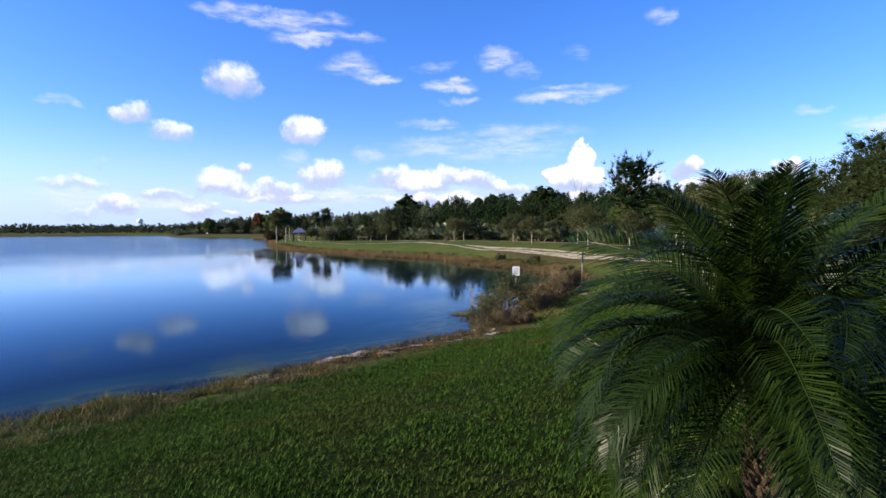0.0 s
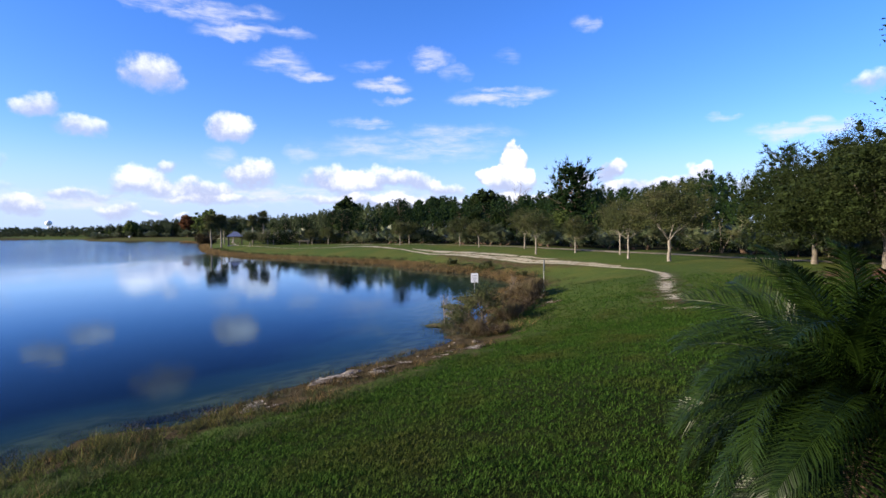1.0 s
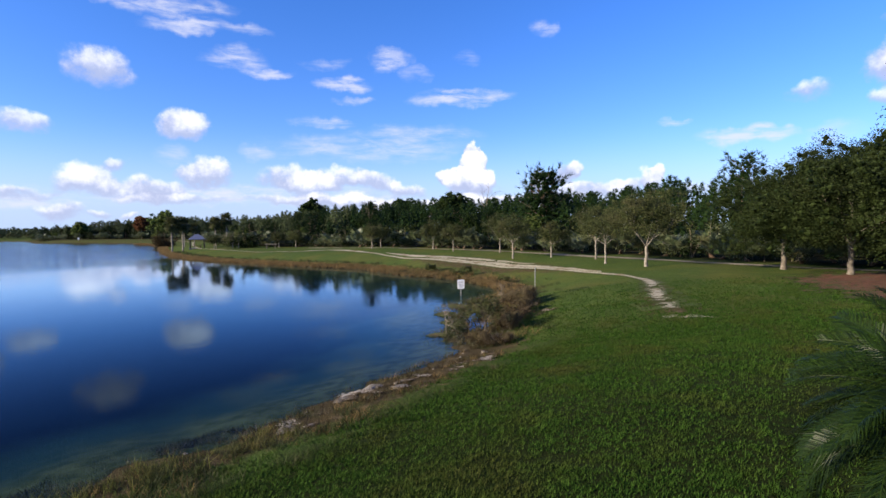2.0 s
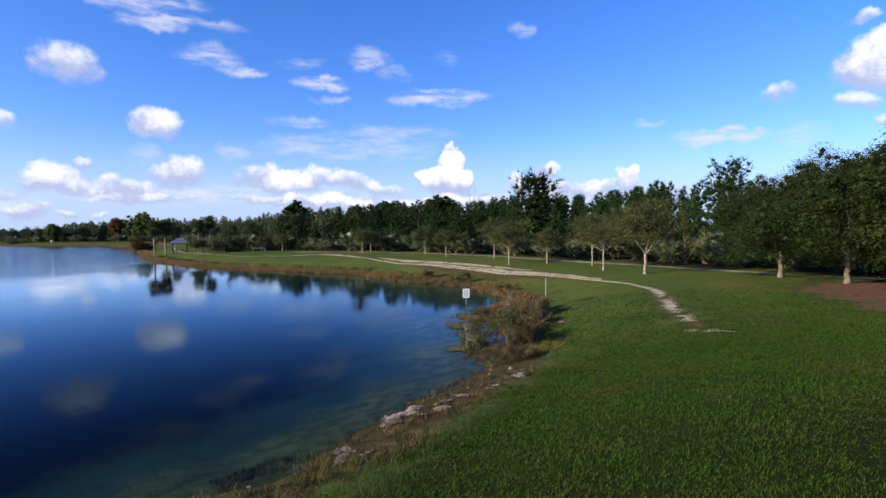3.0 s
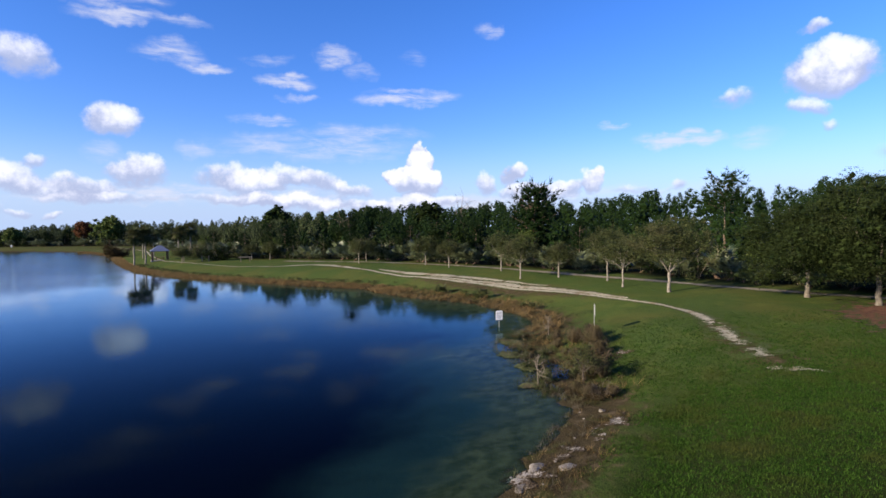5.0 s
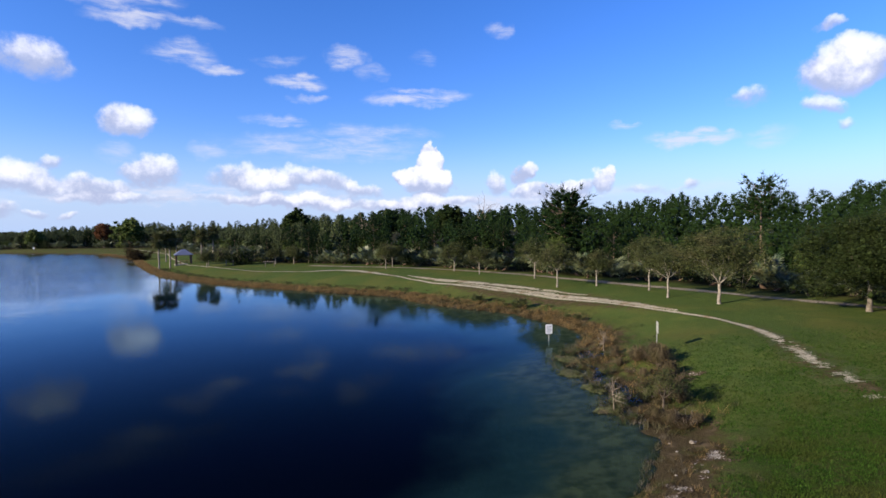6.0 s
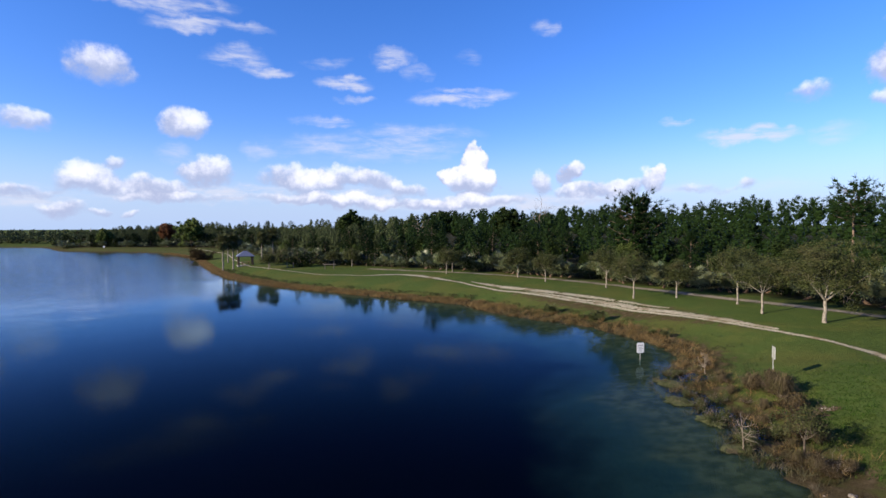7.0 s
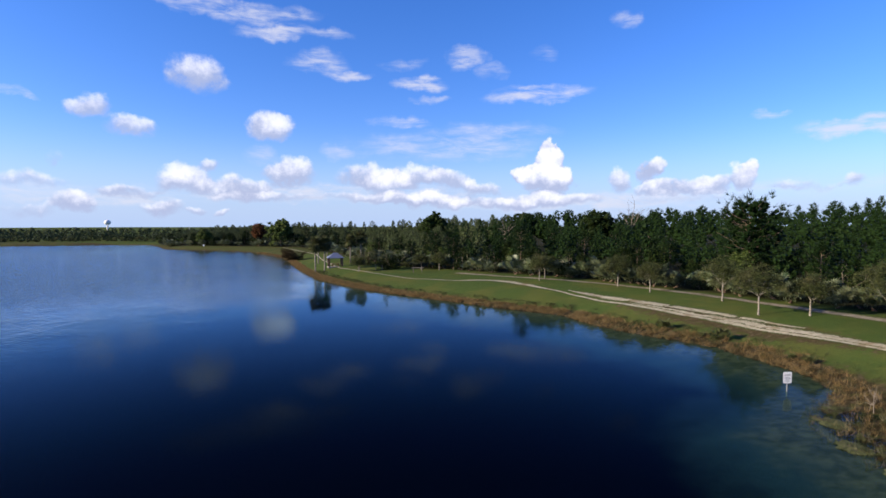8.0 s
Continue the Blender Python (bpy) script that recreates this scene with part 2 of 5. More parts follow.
def water_material():
    m = bpy.data.materials.new("lake_water")
    m.use_nodes = True
    nt = m.node_tree
    nt.nodes.clear()
    pos = where(nt)
    rip = vec_(nt, "MULTIPLY", pos, (1, .55, 1))
    wide = node(nt, "ShaderNodeSeparateXYZ", (), i0=pos).outputs[0]
    wind = ramp_(nt, math_(nt, "ADD", wide, math_(nt, "MULTIPLY_ADD", noise_(nt, pos, .03, 3), 60.0, -30.0)), -98.0, -44.0, 16.0, 0.0)
    calm = ramp_(nt, noise_(nt, vec_(nt, "MULTIPLY", pos, (.35, 1, 1)), .035, 3), .4, .62, .25, 1.0)
    calm = math_(nt, "ADD", calm, wind)
    w = math_(nt, "ADD", noise_(nt, rip, 2.2, 3, .5), math_(nt, "MULTIPLY", noise_(nt, rip, 9.0, 2, .5), .2))
    w = math_(nt, "ADD", w, math_(nt, "MULTIPLY", noise_(nt, rip, .7, 3, .6), math_(nt, "MULTIPLY", wind, .2)))
    b = node(nt, "ShaderNodeBump", (), Height=math_(nt, "MULTIPLY", w, calm), Strength=.085, Distance=.12)
    gloss = node(nt, "ShaderNodeBsdfGlossy", (), Roughness=.04, Normal=b.outputs[0])
    body = node(nt, "ShaderNodeBsdfDiffuse", (), Color=(.0001, .0012, .0135, 1))
    clear = node(nt, "ShaderNodeBsdfTransparent", (), Color=(.56, .72, .69, 1))
    under = node(nt, "ShaderNodeMixShader", (), i0=.8, i1=body.outputs[0], i2=clear.outputs[0])
    slant = node(nt, "ShaderNodeLayerWeight", (), Blend=.5, Normal=b.outputs[0]).outputs["Facing"]
    nt.links.new(mix_(nt, ramp_(nt, slant, .84, .97), (.58, .80, 1.0), (.86, .93, 1.0)), gloss.inputs["Color"])
    fres = math_(nt, "MINIMUM", math_(nt, "MULTIPLY_ADD", math_(nt, "POWER", slant, 11.2), 2.15, .0008), .80)
    mx = node(nt, "ShaderNodeMixShader", (), i0=fres, i1=under.outputs[0], i2=gloss.outputs[0])
    out = nt.nodes.new("ShaderNodeOutputMaterial")
    nt.links.new(mx.outputs[0], out.inputs[0])
    return m


GROUND, WATER = ground_material(), water_material()
SAND = worn("pale_sand", (.22, .196, .135), (.37, .338, .252), (.026, .040, .008), (.068, .082, .020), 2.0, 30, (.20, .155, .095))
ROAD = worn("grey_shell_path", (.15, .128, .094), (.25, .218, .163), (.035, .045, .011), (.09, .095, .03), 1.5, 30, (.10, .085, .055))
MULCH = worn("red_mulch", (.060, .027, .017), (.135, .066, .042), (.030, .042, .010), (.072, .066, .024), 3.0, 28, (.085, .062, .036))
CHALK = worn("pale_marl", (.19, .165, .125), (.38, .345, .285), (.030, .021, .011), (.11, .078, .042), 5.0, 25, (.12, .09, .06))
PALE_STONE = surface("pale_stone", (.11, .095, .075), (.28, .25, .205), 5.0, 25, .95, .9, .05)
BARK = surface("grey_bark", (.085, .068, .05), (.19, .16, .13), 5.0, 26, .9, .7, .03)
DARK_BARK = surface("dark_bark", (.035, .028, .021), (.09, .075, .058), 5.0, 26, .9, .7, .03)
PALE_BARK = surface("pale_bark", (.105, .094, .078), (.225, .205, .172), 5.0, 26, .9, .5, .02)
OAK_BARK = surface("oak_bark", (.070, .060, .048), (.150, .132, .108), 5.0, 26, .9, .6, .03)
TWIGS = surface("brown_twigs", (.034, .025, .015), (.095, .072, .046), 9.0, 40, .9, .4, .01)
PINE_BARK = surface("pine_bark", (.075, .053, .041), (.165, .122, .092), 4.0, 20, .95, .8, .04)
PALM_BARK = surface("palm_trunk", (.0360, .0240, .0168), (.1020, .0690, .0480), 8.0, 45, .95, .9, .03)
DEAD_WOOD = surface("dead_wood", (.095, .078, .060), (.20, .17, .135), 6.0, 30, .9, .5, .02)
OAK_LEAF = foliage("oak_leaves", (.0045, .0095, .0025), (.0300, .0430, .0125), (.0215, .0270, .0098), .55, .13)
YOUNG_LEAF = foliage("young_oak_leaves", (.0221, .0320, .0104), (.0740, .0840, .0320), (.0720, .0680, .0330))
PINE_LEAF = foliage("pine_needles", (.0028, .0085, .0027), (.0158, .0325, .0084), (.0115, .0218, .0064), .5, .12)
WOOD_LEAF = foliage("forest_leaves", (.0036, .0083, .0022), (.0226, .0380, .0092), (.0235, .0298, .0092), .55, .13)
SCRUB_LEAF = foliage("scrub_leaves", (.0289, .0419, .0144), (.0650, .0759, .0289), (.0795, .0686, .0361))
LIGHT_LEAF = foliage("light_green_leaves", (.042, .070, .016), (.098, .130, .036), (.080, .095, .032), .55, .32)
# far woods: distance haze put into a paler leaf colour
HAZY_LEAF = foliage("hazy_leaves", (.034, .050, .021), (.080, .102, .042), (.086, .090, .048), .6, .15)
RUST_LEAF = foliage("rust_leaves", (.075, .028, .013), (.120, .052, .022), (.062, .045, .020))
FAN_LEAF = foliage("palmetto_fans", (.042, .068, .030), (.140, .160, .088), (.105, .100, .050), .4, .2, .3)
CROWN_LEAF = foliage("cabbage_palm_fans", (.034, .046, .017), (.080, .090, .036), (.080, .068, .034), .5, .2)
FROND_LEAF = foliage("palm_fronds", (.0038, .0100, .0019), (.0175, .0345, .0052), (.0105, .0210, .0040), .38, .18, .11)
TURF_LEAF = turf_leaf()
REED = foliage("dry_reeds", (.1250, .0790, .0340), (.2560, .1880, .0870), (.1560, .1080, .0430), .8, .25)
DRY_BLADE = foliage("dead_blades", (.042, .034, .019), (.112, .090, .054), (.066, .060, .028), .8, .2)
BRUSH = foliage("brown_brush", (.0164, .0114, .0056), (.0731, .0534, .0251), (.0410, .0353, .0138), .85, .15)
YELLOW_WEED = foliage("yellow_green_weed", (.050, .060, .015), (.130, .138, .038), (.098, .085, .030), .75, .28)
WEED = foliage("grey_weed", (.0542, .0470, .0325), (.1156, .1011, .0722), (.0795, .0867, .0361), .85, .2)
WHITE_PAINT = plain("white_sign_paint", (.80, .80, .78), .45)
GREY_PRINT = plain("grey_sign_print", (.36, .36, .38), .6)
GALV = plain("galvanised_steel", (.26, .27, .25), .6, .1)
ROOF_BLUE = plain("blue_grey_metal_roof", (.13, .15, .22), .45, .2)
TIMBER = surface("brown_timber", (.085, .05, .03), (.18, .115, .07), 8, 40, .8, .4, .01)
CONCRETE = surface("concrete", (.15, .14, .125), (.25, .235, .21), 4, 30, .9, .3, .01)


# ---- mesh helpers ----
class Geo:
    """Collects vertices and faces, and makes one mesh of them."""

    def __init__(self):
        self.verts, self.faces, self.count = [], [], 0

    def add(self, v, f):
        v, f = np.asarray(v, float).reshape(-1, 3), np.asarray(f, int)
        self.verts.append(v)
        self.faces.append(f + self.count)
        self.count += len(v)

    def tube(self, pts, radii, sides=6, cap=True):
        pts = np.asarray(pts, float)
        n = len(pts)
        t = np.gradient(pts, axis=0)
        t /= np.linalg.norm(t, axis=1)[:, None] + 1e-9
        up = np.array([0, 0, 1.0]) if abs(t[0, 2]) < .9 else np.array([1.0, 0, 0])
        u = np.cross(t, up)
        u /= np.linalg.norm(u, axis=1)[:, None] + 1e-9
        w = np.cross(t, u)
        ang = np.arange(sides) * 2 * np.pi / sides
        ring = np.cos(ang)[None, :, None] * u[:, None] + np.sin(ang)[None, :, None] * w[:, None]
        v = pts[:, None] + ring * np.asarray(radii, float)[:, None, None]
        i, j = np.meshgrid(np.arange(n - 1), np.arange(sides), indexing="ij")
        k = (j + 1) % sides
        f = np.stack([i * sides + j, i * sides + k, (i + 1) * sides + k, (i + 1) * sides + j], -1).reshape(-1, 4)
        self.add(v.reshape(-1, 3), f)
        if cap:
            base = self.count - n * sides + (n - 1) * sides
            self.faces.append(np.array([[base + s for s in range(sides)]]))

    def quads(self, c, a, b):
        """Diamond leaves: centres c, half lengths a, half widths b."""
        v = np.stack([c - a, c + b - a * .1, c + a, c - b - a * .1], 1)
        self.add(v.reshape(-1, 3), np.arange(len(c) * 4).reshape(-1, 4))

    def blades(self, root, tip, side):
        """One tapered triangle each."""
        v = np.stack([root - side, root + side, tip], 1)
        self.add(v.reshape(-1, 3), np.arange(len(root) * 3).reshape(-1, 3))

    def box(self, lo, hi):
        (x0, y0, z0), (x1, y1, z1) = lo, hi
        v = [(x0, y0, z0), (x1, y0, z0), (x1, y1, z0), (x0, y1, z0), (x0, y0, z1), (x1, y0, z1), (x1, y1, z1), (x0, y1, z1)]
        self.add(v, [(0, 3, 2, 1), (4, 5, 6, 7), (0, 1, 5, 4), (1, 2, 6, 5), (2, 3, 7, 6), (3, 0, 4, 7)])

    def mesh(self, name, mat, smooth=False):
        me = bpy.data.meshes.new(name)
        v = np.concatenate(self.verts)
        sizes = np.concatenate([np.full(len(f), f.shape[1]) for f in self.faces])
        loops = np.concatenate([f.ravel() for f in self.faces])
        me.vertices.add(len(v))
        me.vertices.foreach_set("co", v.ravel())
        me.loops.add(len(loops))
        me.loops.foreach_set("vertex_index", loops.astype(np.int32))
        me.polygons.add(len(sizes))
        starts = np.concatenate([[0], np.cumsum(sizes)[:-1]])
        me.polygons.foreach_set("loop_start", starts.astype(np.int32))
        me.polygons.foreach_set("use_smooth", np.full(len(sizes), smooth))
        me.update(calc_edges=True)
        me.validate()
        me.materials.append(mat)
        return me


import itertools

T = (1 + 5 ** .5) / 2
ICO = np.array([(-1, T, 0), (1, T, 0), (-1, -T, 0), (1, -T, 0), (0, -1, T), (0, 1, T), (0, -1, -T), (0, 1, -T), (T, 0, -1), (T, 0, 1), (-T, 0, -1), (-T, 0, 1)]) / math.hypot(1, T)
ICO_FACES = [(a, b, c) for a, b, c in itertools.combinations(range(12), 3) if max(np.linalg.norm(ICO[i] - ICO[j]) for i, j in ((a, b), (b, c), (a, c))) < 1.2]
OCTA = np.array([(1, 0, 0), (-1, 0, 0), (0, 1, 0), (0, -1, 0), (0, 0, 1), (0, 0, -1)], float)
OCTA_FACES = [(x, y, z) for x in (0, 1) for y in (2, 3) for z in (4, 5)]


def cores(r, g, centres, size, squash=.75, fine=True):
    """The dense inner growth of leaf clumps: small uneven lumps."""
    v0, f0 = (ICO, ICO_FACES) if fine else (OCTA, OCTA_FACES)
    c = np.asarray(centres)
    n, k = len(c), len(v0)
    size = np.broadcast_to(np.asarray(size, float), (n,))[:, None, None]
    v = v0[None] * (size * (.6 + .7 * r.random((n, k, 1)))) * np.array([1, 1, squash]) + c[:, None]
    f = np.array(f0)[None] + (np.arange(n) * k)[:, None, None]
    g.add(v.reshape(-1, 3), f.reshape(-1, 3))


def tassels(r, g, c, rad, per, blade, width, squash=.85, core=.7, fine=True):
    """Dense leaf lobes: a lump each, thickly set with short pointed sprigs."""
    c, rad = np.asarray(c), np.broadcast_to(np.asarray(rad, float), (len(c),))
    cores(r, g, c, rad * core, squash, fine)
    p, reach = np.repeat(c, per, axis=0), np.repeat(rad, per)
    d = units(r, len(p))
    d[:, 2] = np.where(d[:, 2] < -.35, -d[:, 2], d[:, 2])
    root = p + d * (reach * (.5 + .4 * r.random(len(p))))[:, None] * np.array([1, 1, squash])
    way = d * .7 + units(r, len(p)) * .75 + np.array([0, 0, .22])
    way /= np.linalg.norm(way, axis=1)[:, None] + 1e-9
    side = np.cross(way, units(r, len(p)))
    side *= width / (np.linalg.norm(side, axis=1)[:, None] + 1e-9)
    g.blades(root, root + way * (blade * (.6 + .8 * r.random(len(p))))[:, None], side)


def thing(name, label, category, group="", kind="", at=(0, 0, 0), turn=0.0):
    ob = new(name)
    ob.empty_display_size = .2
    ob.matrix_basis = pose(*at, 0, 0, turn)
    return tagged(ob, label, category, group, kind)


def part(name, geo, mat, parent, label="", smooth=False):
    """One mesh object under a thing or a part."""
    me = geo if isinstance(geo, bpy.types.Mesh) else geo.mesh(name, mat, smooth)
    ob = new(name, me)
    ob.parent = parent
    return tagged(ob, label)


def solid(name, geo, mat, label, category, kind="", smooth=False):
    return tagged(new(name, geo.mesh(name, mat, smooth)), label, category, kind=kind)


def units(r, n):
    d = r.normal(size=(n, 3))
    return d / (np.linalg.norm(d, axis=1)[:, None] + 1e-9)


def rise(x, y, size, s=1.0, turn=0.0, z=None, lean=0.0):
    """Where a thing stands on the ground, turned and scaled."""
    h = float(height([(x, y)])[0]) if z is None else z
    return pose(x, y, h, lean, 0, turn) @ Matrix.Scale(s * size, 4)


# ---- the lie of the land ----
SHORE = [(-13, -60), (-13.5, -20), (-13, -4), (-12, 5), (-10.8, 8.9), (-10.1, 10.7), (-9, 11.3), (-8.3, 12.4), (-7.6, 13.9),
         (-6.5, 16), (-5.6, 17.2), (-4.9, 18.7), (-3.8, 20.2), (-3.2, 21.1), (-3.5, 21.8), (-3.9, 24), (-3.6, 26.3), (-4, 30),
         (-4.2, 32.6), (-1.9, 37), (-.6, 39.1), (-.6, 41.4), (-1.1, 44), (-2.4, 46.6), (-4, 50.2), (-6.5, 52.1), (-9.7, 55)]
SHORE += [(-12.8, 58.3), (-15.8, 63.8), (-18.9, 65.4), (-23.6, 68), (-29.6, 71.8), (-36.8, 76.4), (-44.3, 81.2), (-51.2, 87.6),
          (-58, 94.5), (-65.6, 104.8), (-72.8, 115.8), (-79.5, 126.5), (-86, 137.6), (-92, 147), (-97.5, 155), (-106.8, 165.2), (-120, 179)]
SHORE += [(-129, 184.5), (-144.5, 191.6), (-160, 193.6), (-175, 200), (-200, 226), (-222, 246), (-238, 246), (-256, 228), (-320, 190), (-430, 120), (-480, -40),
          (-420, -200), (-200, -260), (-60, -180)]
PATH_LINE = [(-120, 198), (-88, 158.5), (-75, 134), (-61.5, 111.7), (-50, 99.8), (-40.5, 91), (-32, 86.8), (-26.5, 86.3), (-23, 83.5),
             (-18.4, 77.5), (-15.1, 73), (-9, 66), (-4.6, 59.7), (-1, 55.8), (2.3, 51.4), (5.5, 46.8), (7.6, 41.5), (8.7, 37),
             (8.4, 33.4), (7.5, 29.8), (6.5, 26.6), (5.9, 24.2), (5.9, 22.3)]
ROAD_LINE = [(40, 22), (30, 31), (22.7, 38.2), (20.5, 40.6), (17.6, 44.4), (14.8, 49), (10.8, 54.8), (7.4, 60), (2.5, 66.6),
             (-3, 74), (-9, 80), (-15, 85), (-24, 91), (-34, 99)]
WOODS = [(45, 30), (29, 40), (24.5, 45), (20.5, 51), (16.5, 57.5), (11.5, 64), (6, 70), (0, 76.5), (-6, 83), (-13, 90), (-24, 98),
         (-35, 108), (-47, 114), (-58, 126), (-74, 150), (-93, 178), (-114, 203), (-143, 209), (-165, 211), (-184, 218), (-222, 256)]


def spread(line, pts):
    """Distance of each point from a line, and how far along the line (0 to its number of corners) the nearest place is."""
    line, pts = np.array(line, float), np.asarray(pts, float)
    best, along = np.full(len(pts), 1e9), np.zeros(len(pts))
    for i, (a, b) in enumerate(zip(line[:-1], line[1:])):
        ab = b - a
        u = np.clip(((pts - a) @ ab) / (ab @ ab), 0, 1)
        q = pts - a - u[:, None] * ab
        d = np.hypot(q[:, 0], q[:, 1])
        near = d < best
        best, along = np.where(near, d, best), np.where(near, i + u, along)
    return best, along


def inside(ring, pts):
    ring, pts = np.array(ring, float), np.asarray(pts, float)
    odd = np.zeros(len(pts), bool)
    for a, b in zip(ring, np.roll(ring, -1, 0)):
        cross = (a[1] > pts[:, 1]) != (b[1] > pts[:, 1])
        odd ^= cross & (pts[:, 0] < a[0] + (pts[:, 1] - a[1]) / (b[1] - a[1] + 1e-12) * (b[0] - a[0]))
    return odd


def inland(pts):
    """Distance from the waterline, negative in the lake."""
    d, _ = spread(SHORE + SHORE[:1], pts)
    return np.where(inside(SHORE, pts), -d, d)


def height(pts, d=None):
    pts = np.asarray(pts, float).reshape(-1, 2)
    d = inland(pts) if d is None else d
    top = np.interp(pts[:, 0], [-60, -40, -18, 0], [1.35, 1.2, 1.75, 1.9])
    up = top * np.interp(d, [0, 2, 4, 6.5, 9, 12, 16, 500], [.0, .12, .3, .58, .78, .9, 1, 1.05])
    wet = np.clip((pts[:, 1] - 21) / 2, 0, 1) * np.clip((37 - pts[:, 1]) / 2, 0, 1)
    up = up * (1 - wet * np.interp(d, [0, 2.0, 3.6], [.9, .85, 0])) - .03 * wet * np.interp(d, [0, .3, 1.6, 2.4], [0, 1, 1, 0])
    down = np.interp(d, [-200, -30, -12, -6, -2, 0], [-5, -3, -1.8, -1, -.3, 0])
    return np.where(d > 0, up, down)


def ripple(x, y, s):
    """Smooth unevenness between -1 and 1."""
    return (np.sin(x * 1.3 * s + 1.7 * np.sin(y * .9 * s)) + np.sin(y * 1.7 * s + 1.3 * np.sin(x * 1.1 * s + 2))) * .5


def band(pts):
    """Width of the dry margin above the waterline."""
    return np.interp(pts[:, 1], [0, 10, 14, 18, 22, 30, 36, 60, 75, 110, 200], [1.5, 1.8, 3.0, 3.5, 3.6, 4.2, 4.0, 3.2, 2.2, 1.6, 1.8])


def steps(pieces):
    out = []
    for lo, hi, s in pieces:
        out.append(np.arange(lo, hi, s))
    return np.concatenate(out)


def build_ground():
    xs = steps([(-2600, -600, 200), (-600, -240, 20), (-240, -90, 4), (-90, -30, 1.2), (-30, -14, .6), (-14, 10, .34), (10, 30, .8), (30, 120, 4), (120, 600, 40), (600, 2601, 200)])
    ys = steps([(-2600, -300, 200), (-300, -20, 14), (-20, 2, 1), (2, 58, .4), (58, 130, 1.1), (130, 250, 3), (250, 600, 25), (600, 3000, 200)])
    x, y = np.meshgrid(xs, ys, indexing="ij")
    pts = np.stack([x.ravel(), y.ravel()], 1)
    d = inland(pts)
    wob = ripple(pts[:, 0], pts[:, 1], 1.1) * .35 + ripple(pts[:, 0], pts[:, 1], 2.9) * .15
    near = np.clip((300 - np.abs(pts[:, 0]) - np.abs(pts[:, 1])) / 100, 0, 1)
    d = d + wob * near * np.clip(1.4 - np.abs(d) * .3, 0, 1)
    z = height(pts, d) + np.where(d > .6, .03 * ripple(pts[:, 0], pts[:, 1], .8), 0)
    g = Geo()
    n, m = len(xs), len(ys)
    i, j = np.meshgrid(np.arange(n - 1), np.arange(m - 1), indexing="ij")
    f = np.stack([i * m + j, (i + 1) * m + j, (i + 1) * m + j + 1, i * m + j + 1], -1).reshape(-1, 4)
    g.add(np.column_stack([pts, z]), f)
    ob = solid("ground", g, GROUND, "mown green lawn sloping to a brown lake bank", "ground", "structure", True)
    side, along = spread(PATH_LINE, pts)
    dry = np.clip(1.25 - np.maximum(d, 0) / band(pts), 0, 1)
    worn = np.interp(along, [0, 6, 10, 12, 14, 16, 18, 20, 22], [.3, .3, .4, 1.0, 1.0, .45, .5, .75, .75])
    dry = np.maximum(dry, worn * np.clip(1.3 - side / np.interp(along, [0, 10, 12, 14, 16, 22], [1, 1.5, 3.2, 3.0, 1.2, 2.0]), 0, 1) * .8)
    dry = np.maximum(dry, .52 * np.clip((pts[:, 1] - 135) / 30, 0, 1) * np.clip((260 - pts[:, 1]) / 20, 0, 1))
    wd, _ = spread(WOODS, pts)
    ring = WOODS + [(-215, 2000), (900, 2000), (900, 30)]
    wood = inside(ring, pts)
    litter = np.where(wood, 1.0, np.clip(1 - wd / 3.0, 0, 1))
    # where the painted-in blade shade darkens the ground, fading with distance
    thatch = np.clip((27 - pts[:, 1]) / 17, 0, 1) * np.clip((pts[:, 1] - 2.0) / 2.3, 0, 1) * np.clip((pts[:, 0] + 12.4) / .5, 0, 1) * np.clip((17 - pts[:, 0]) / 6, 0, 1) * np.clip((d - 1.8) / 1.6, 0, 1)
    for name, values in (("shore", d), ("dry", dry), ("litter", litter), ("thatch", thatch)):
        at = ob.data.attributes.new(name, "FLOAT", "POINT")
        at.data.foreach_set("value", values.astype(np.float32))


def build_water():
    g = Geo()
    g.add([(-600, -330, 0), (12, -330, 0), (12, 240, 0), (-600, 240, 0)], [(0, 1, 2, 3)])
    solid("water", g, WATER, "calm deep blue lake water mirroring clouds", "water", "structure")


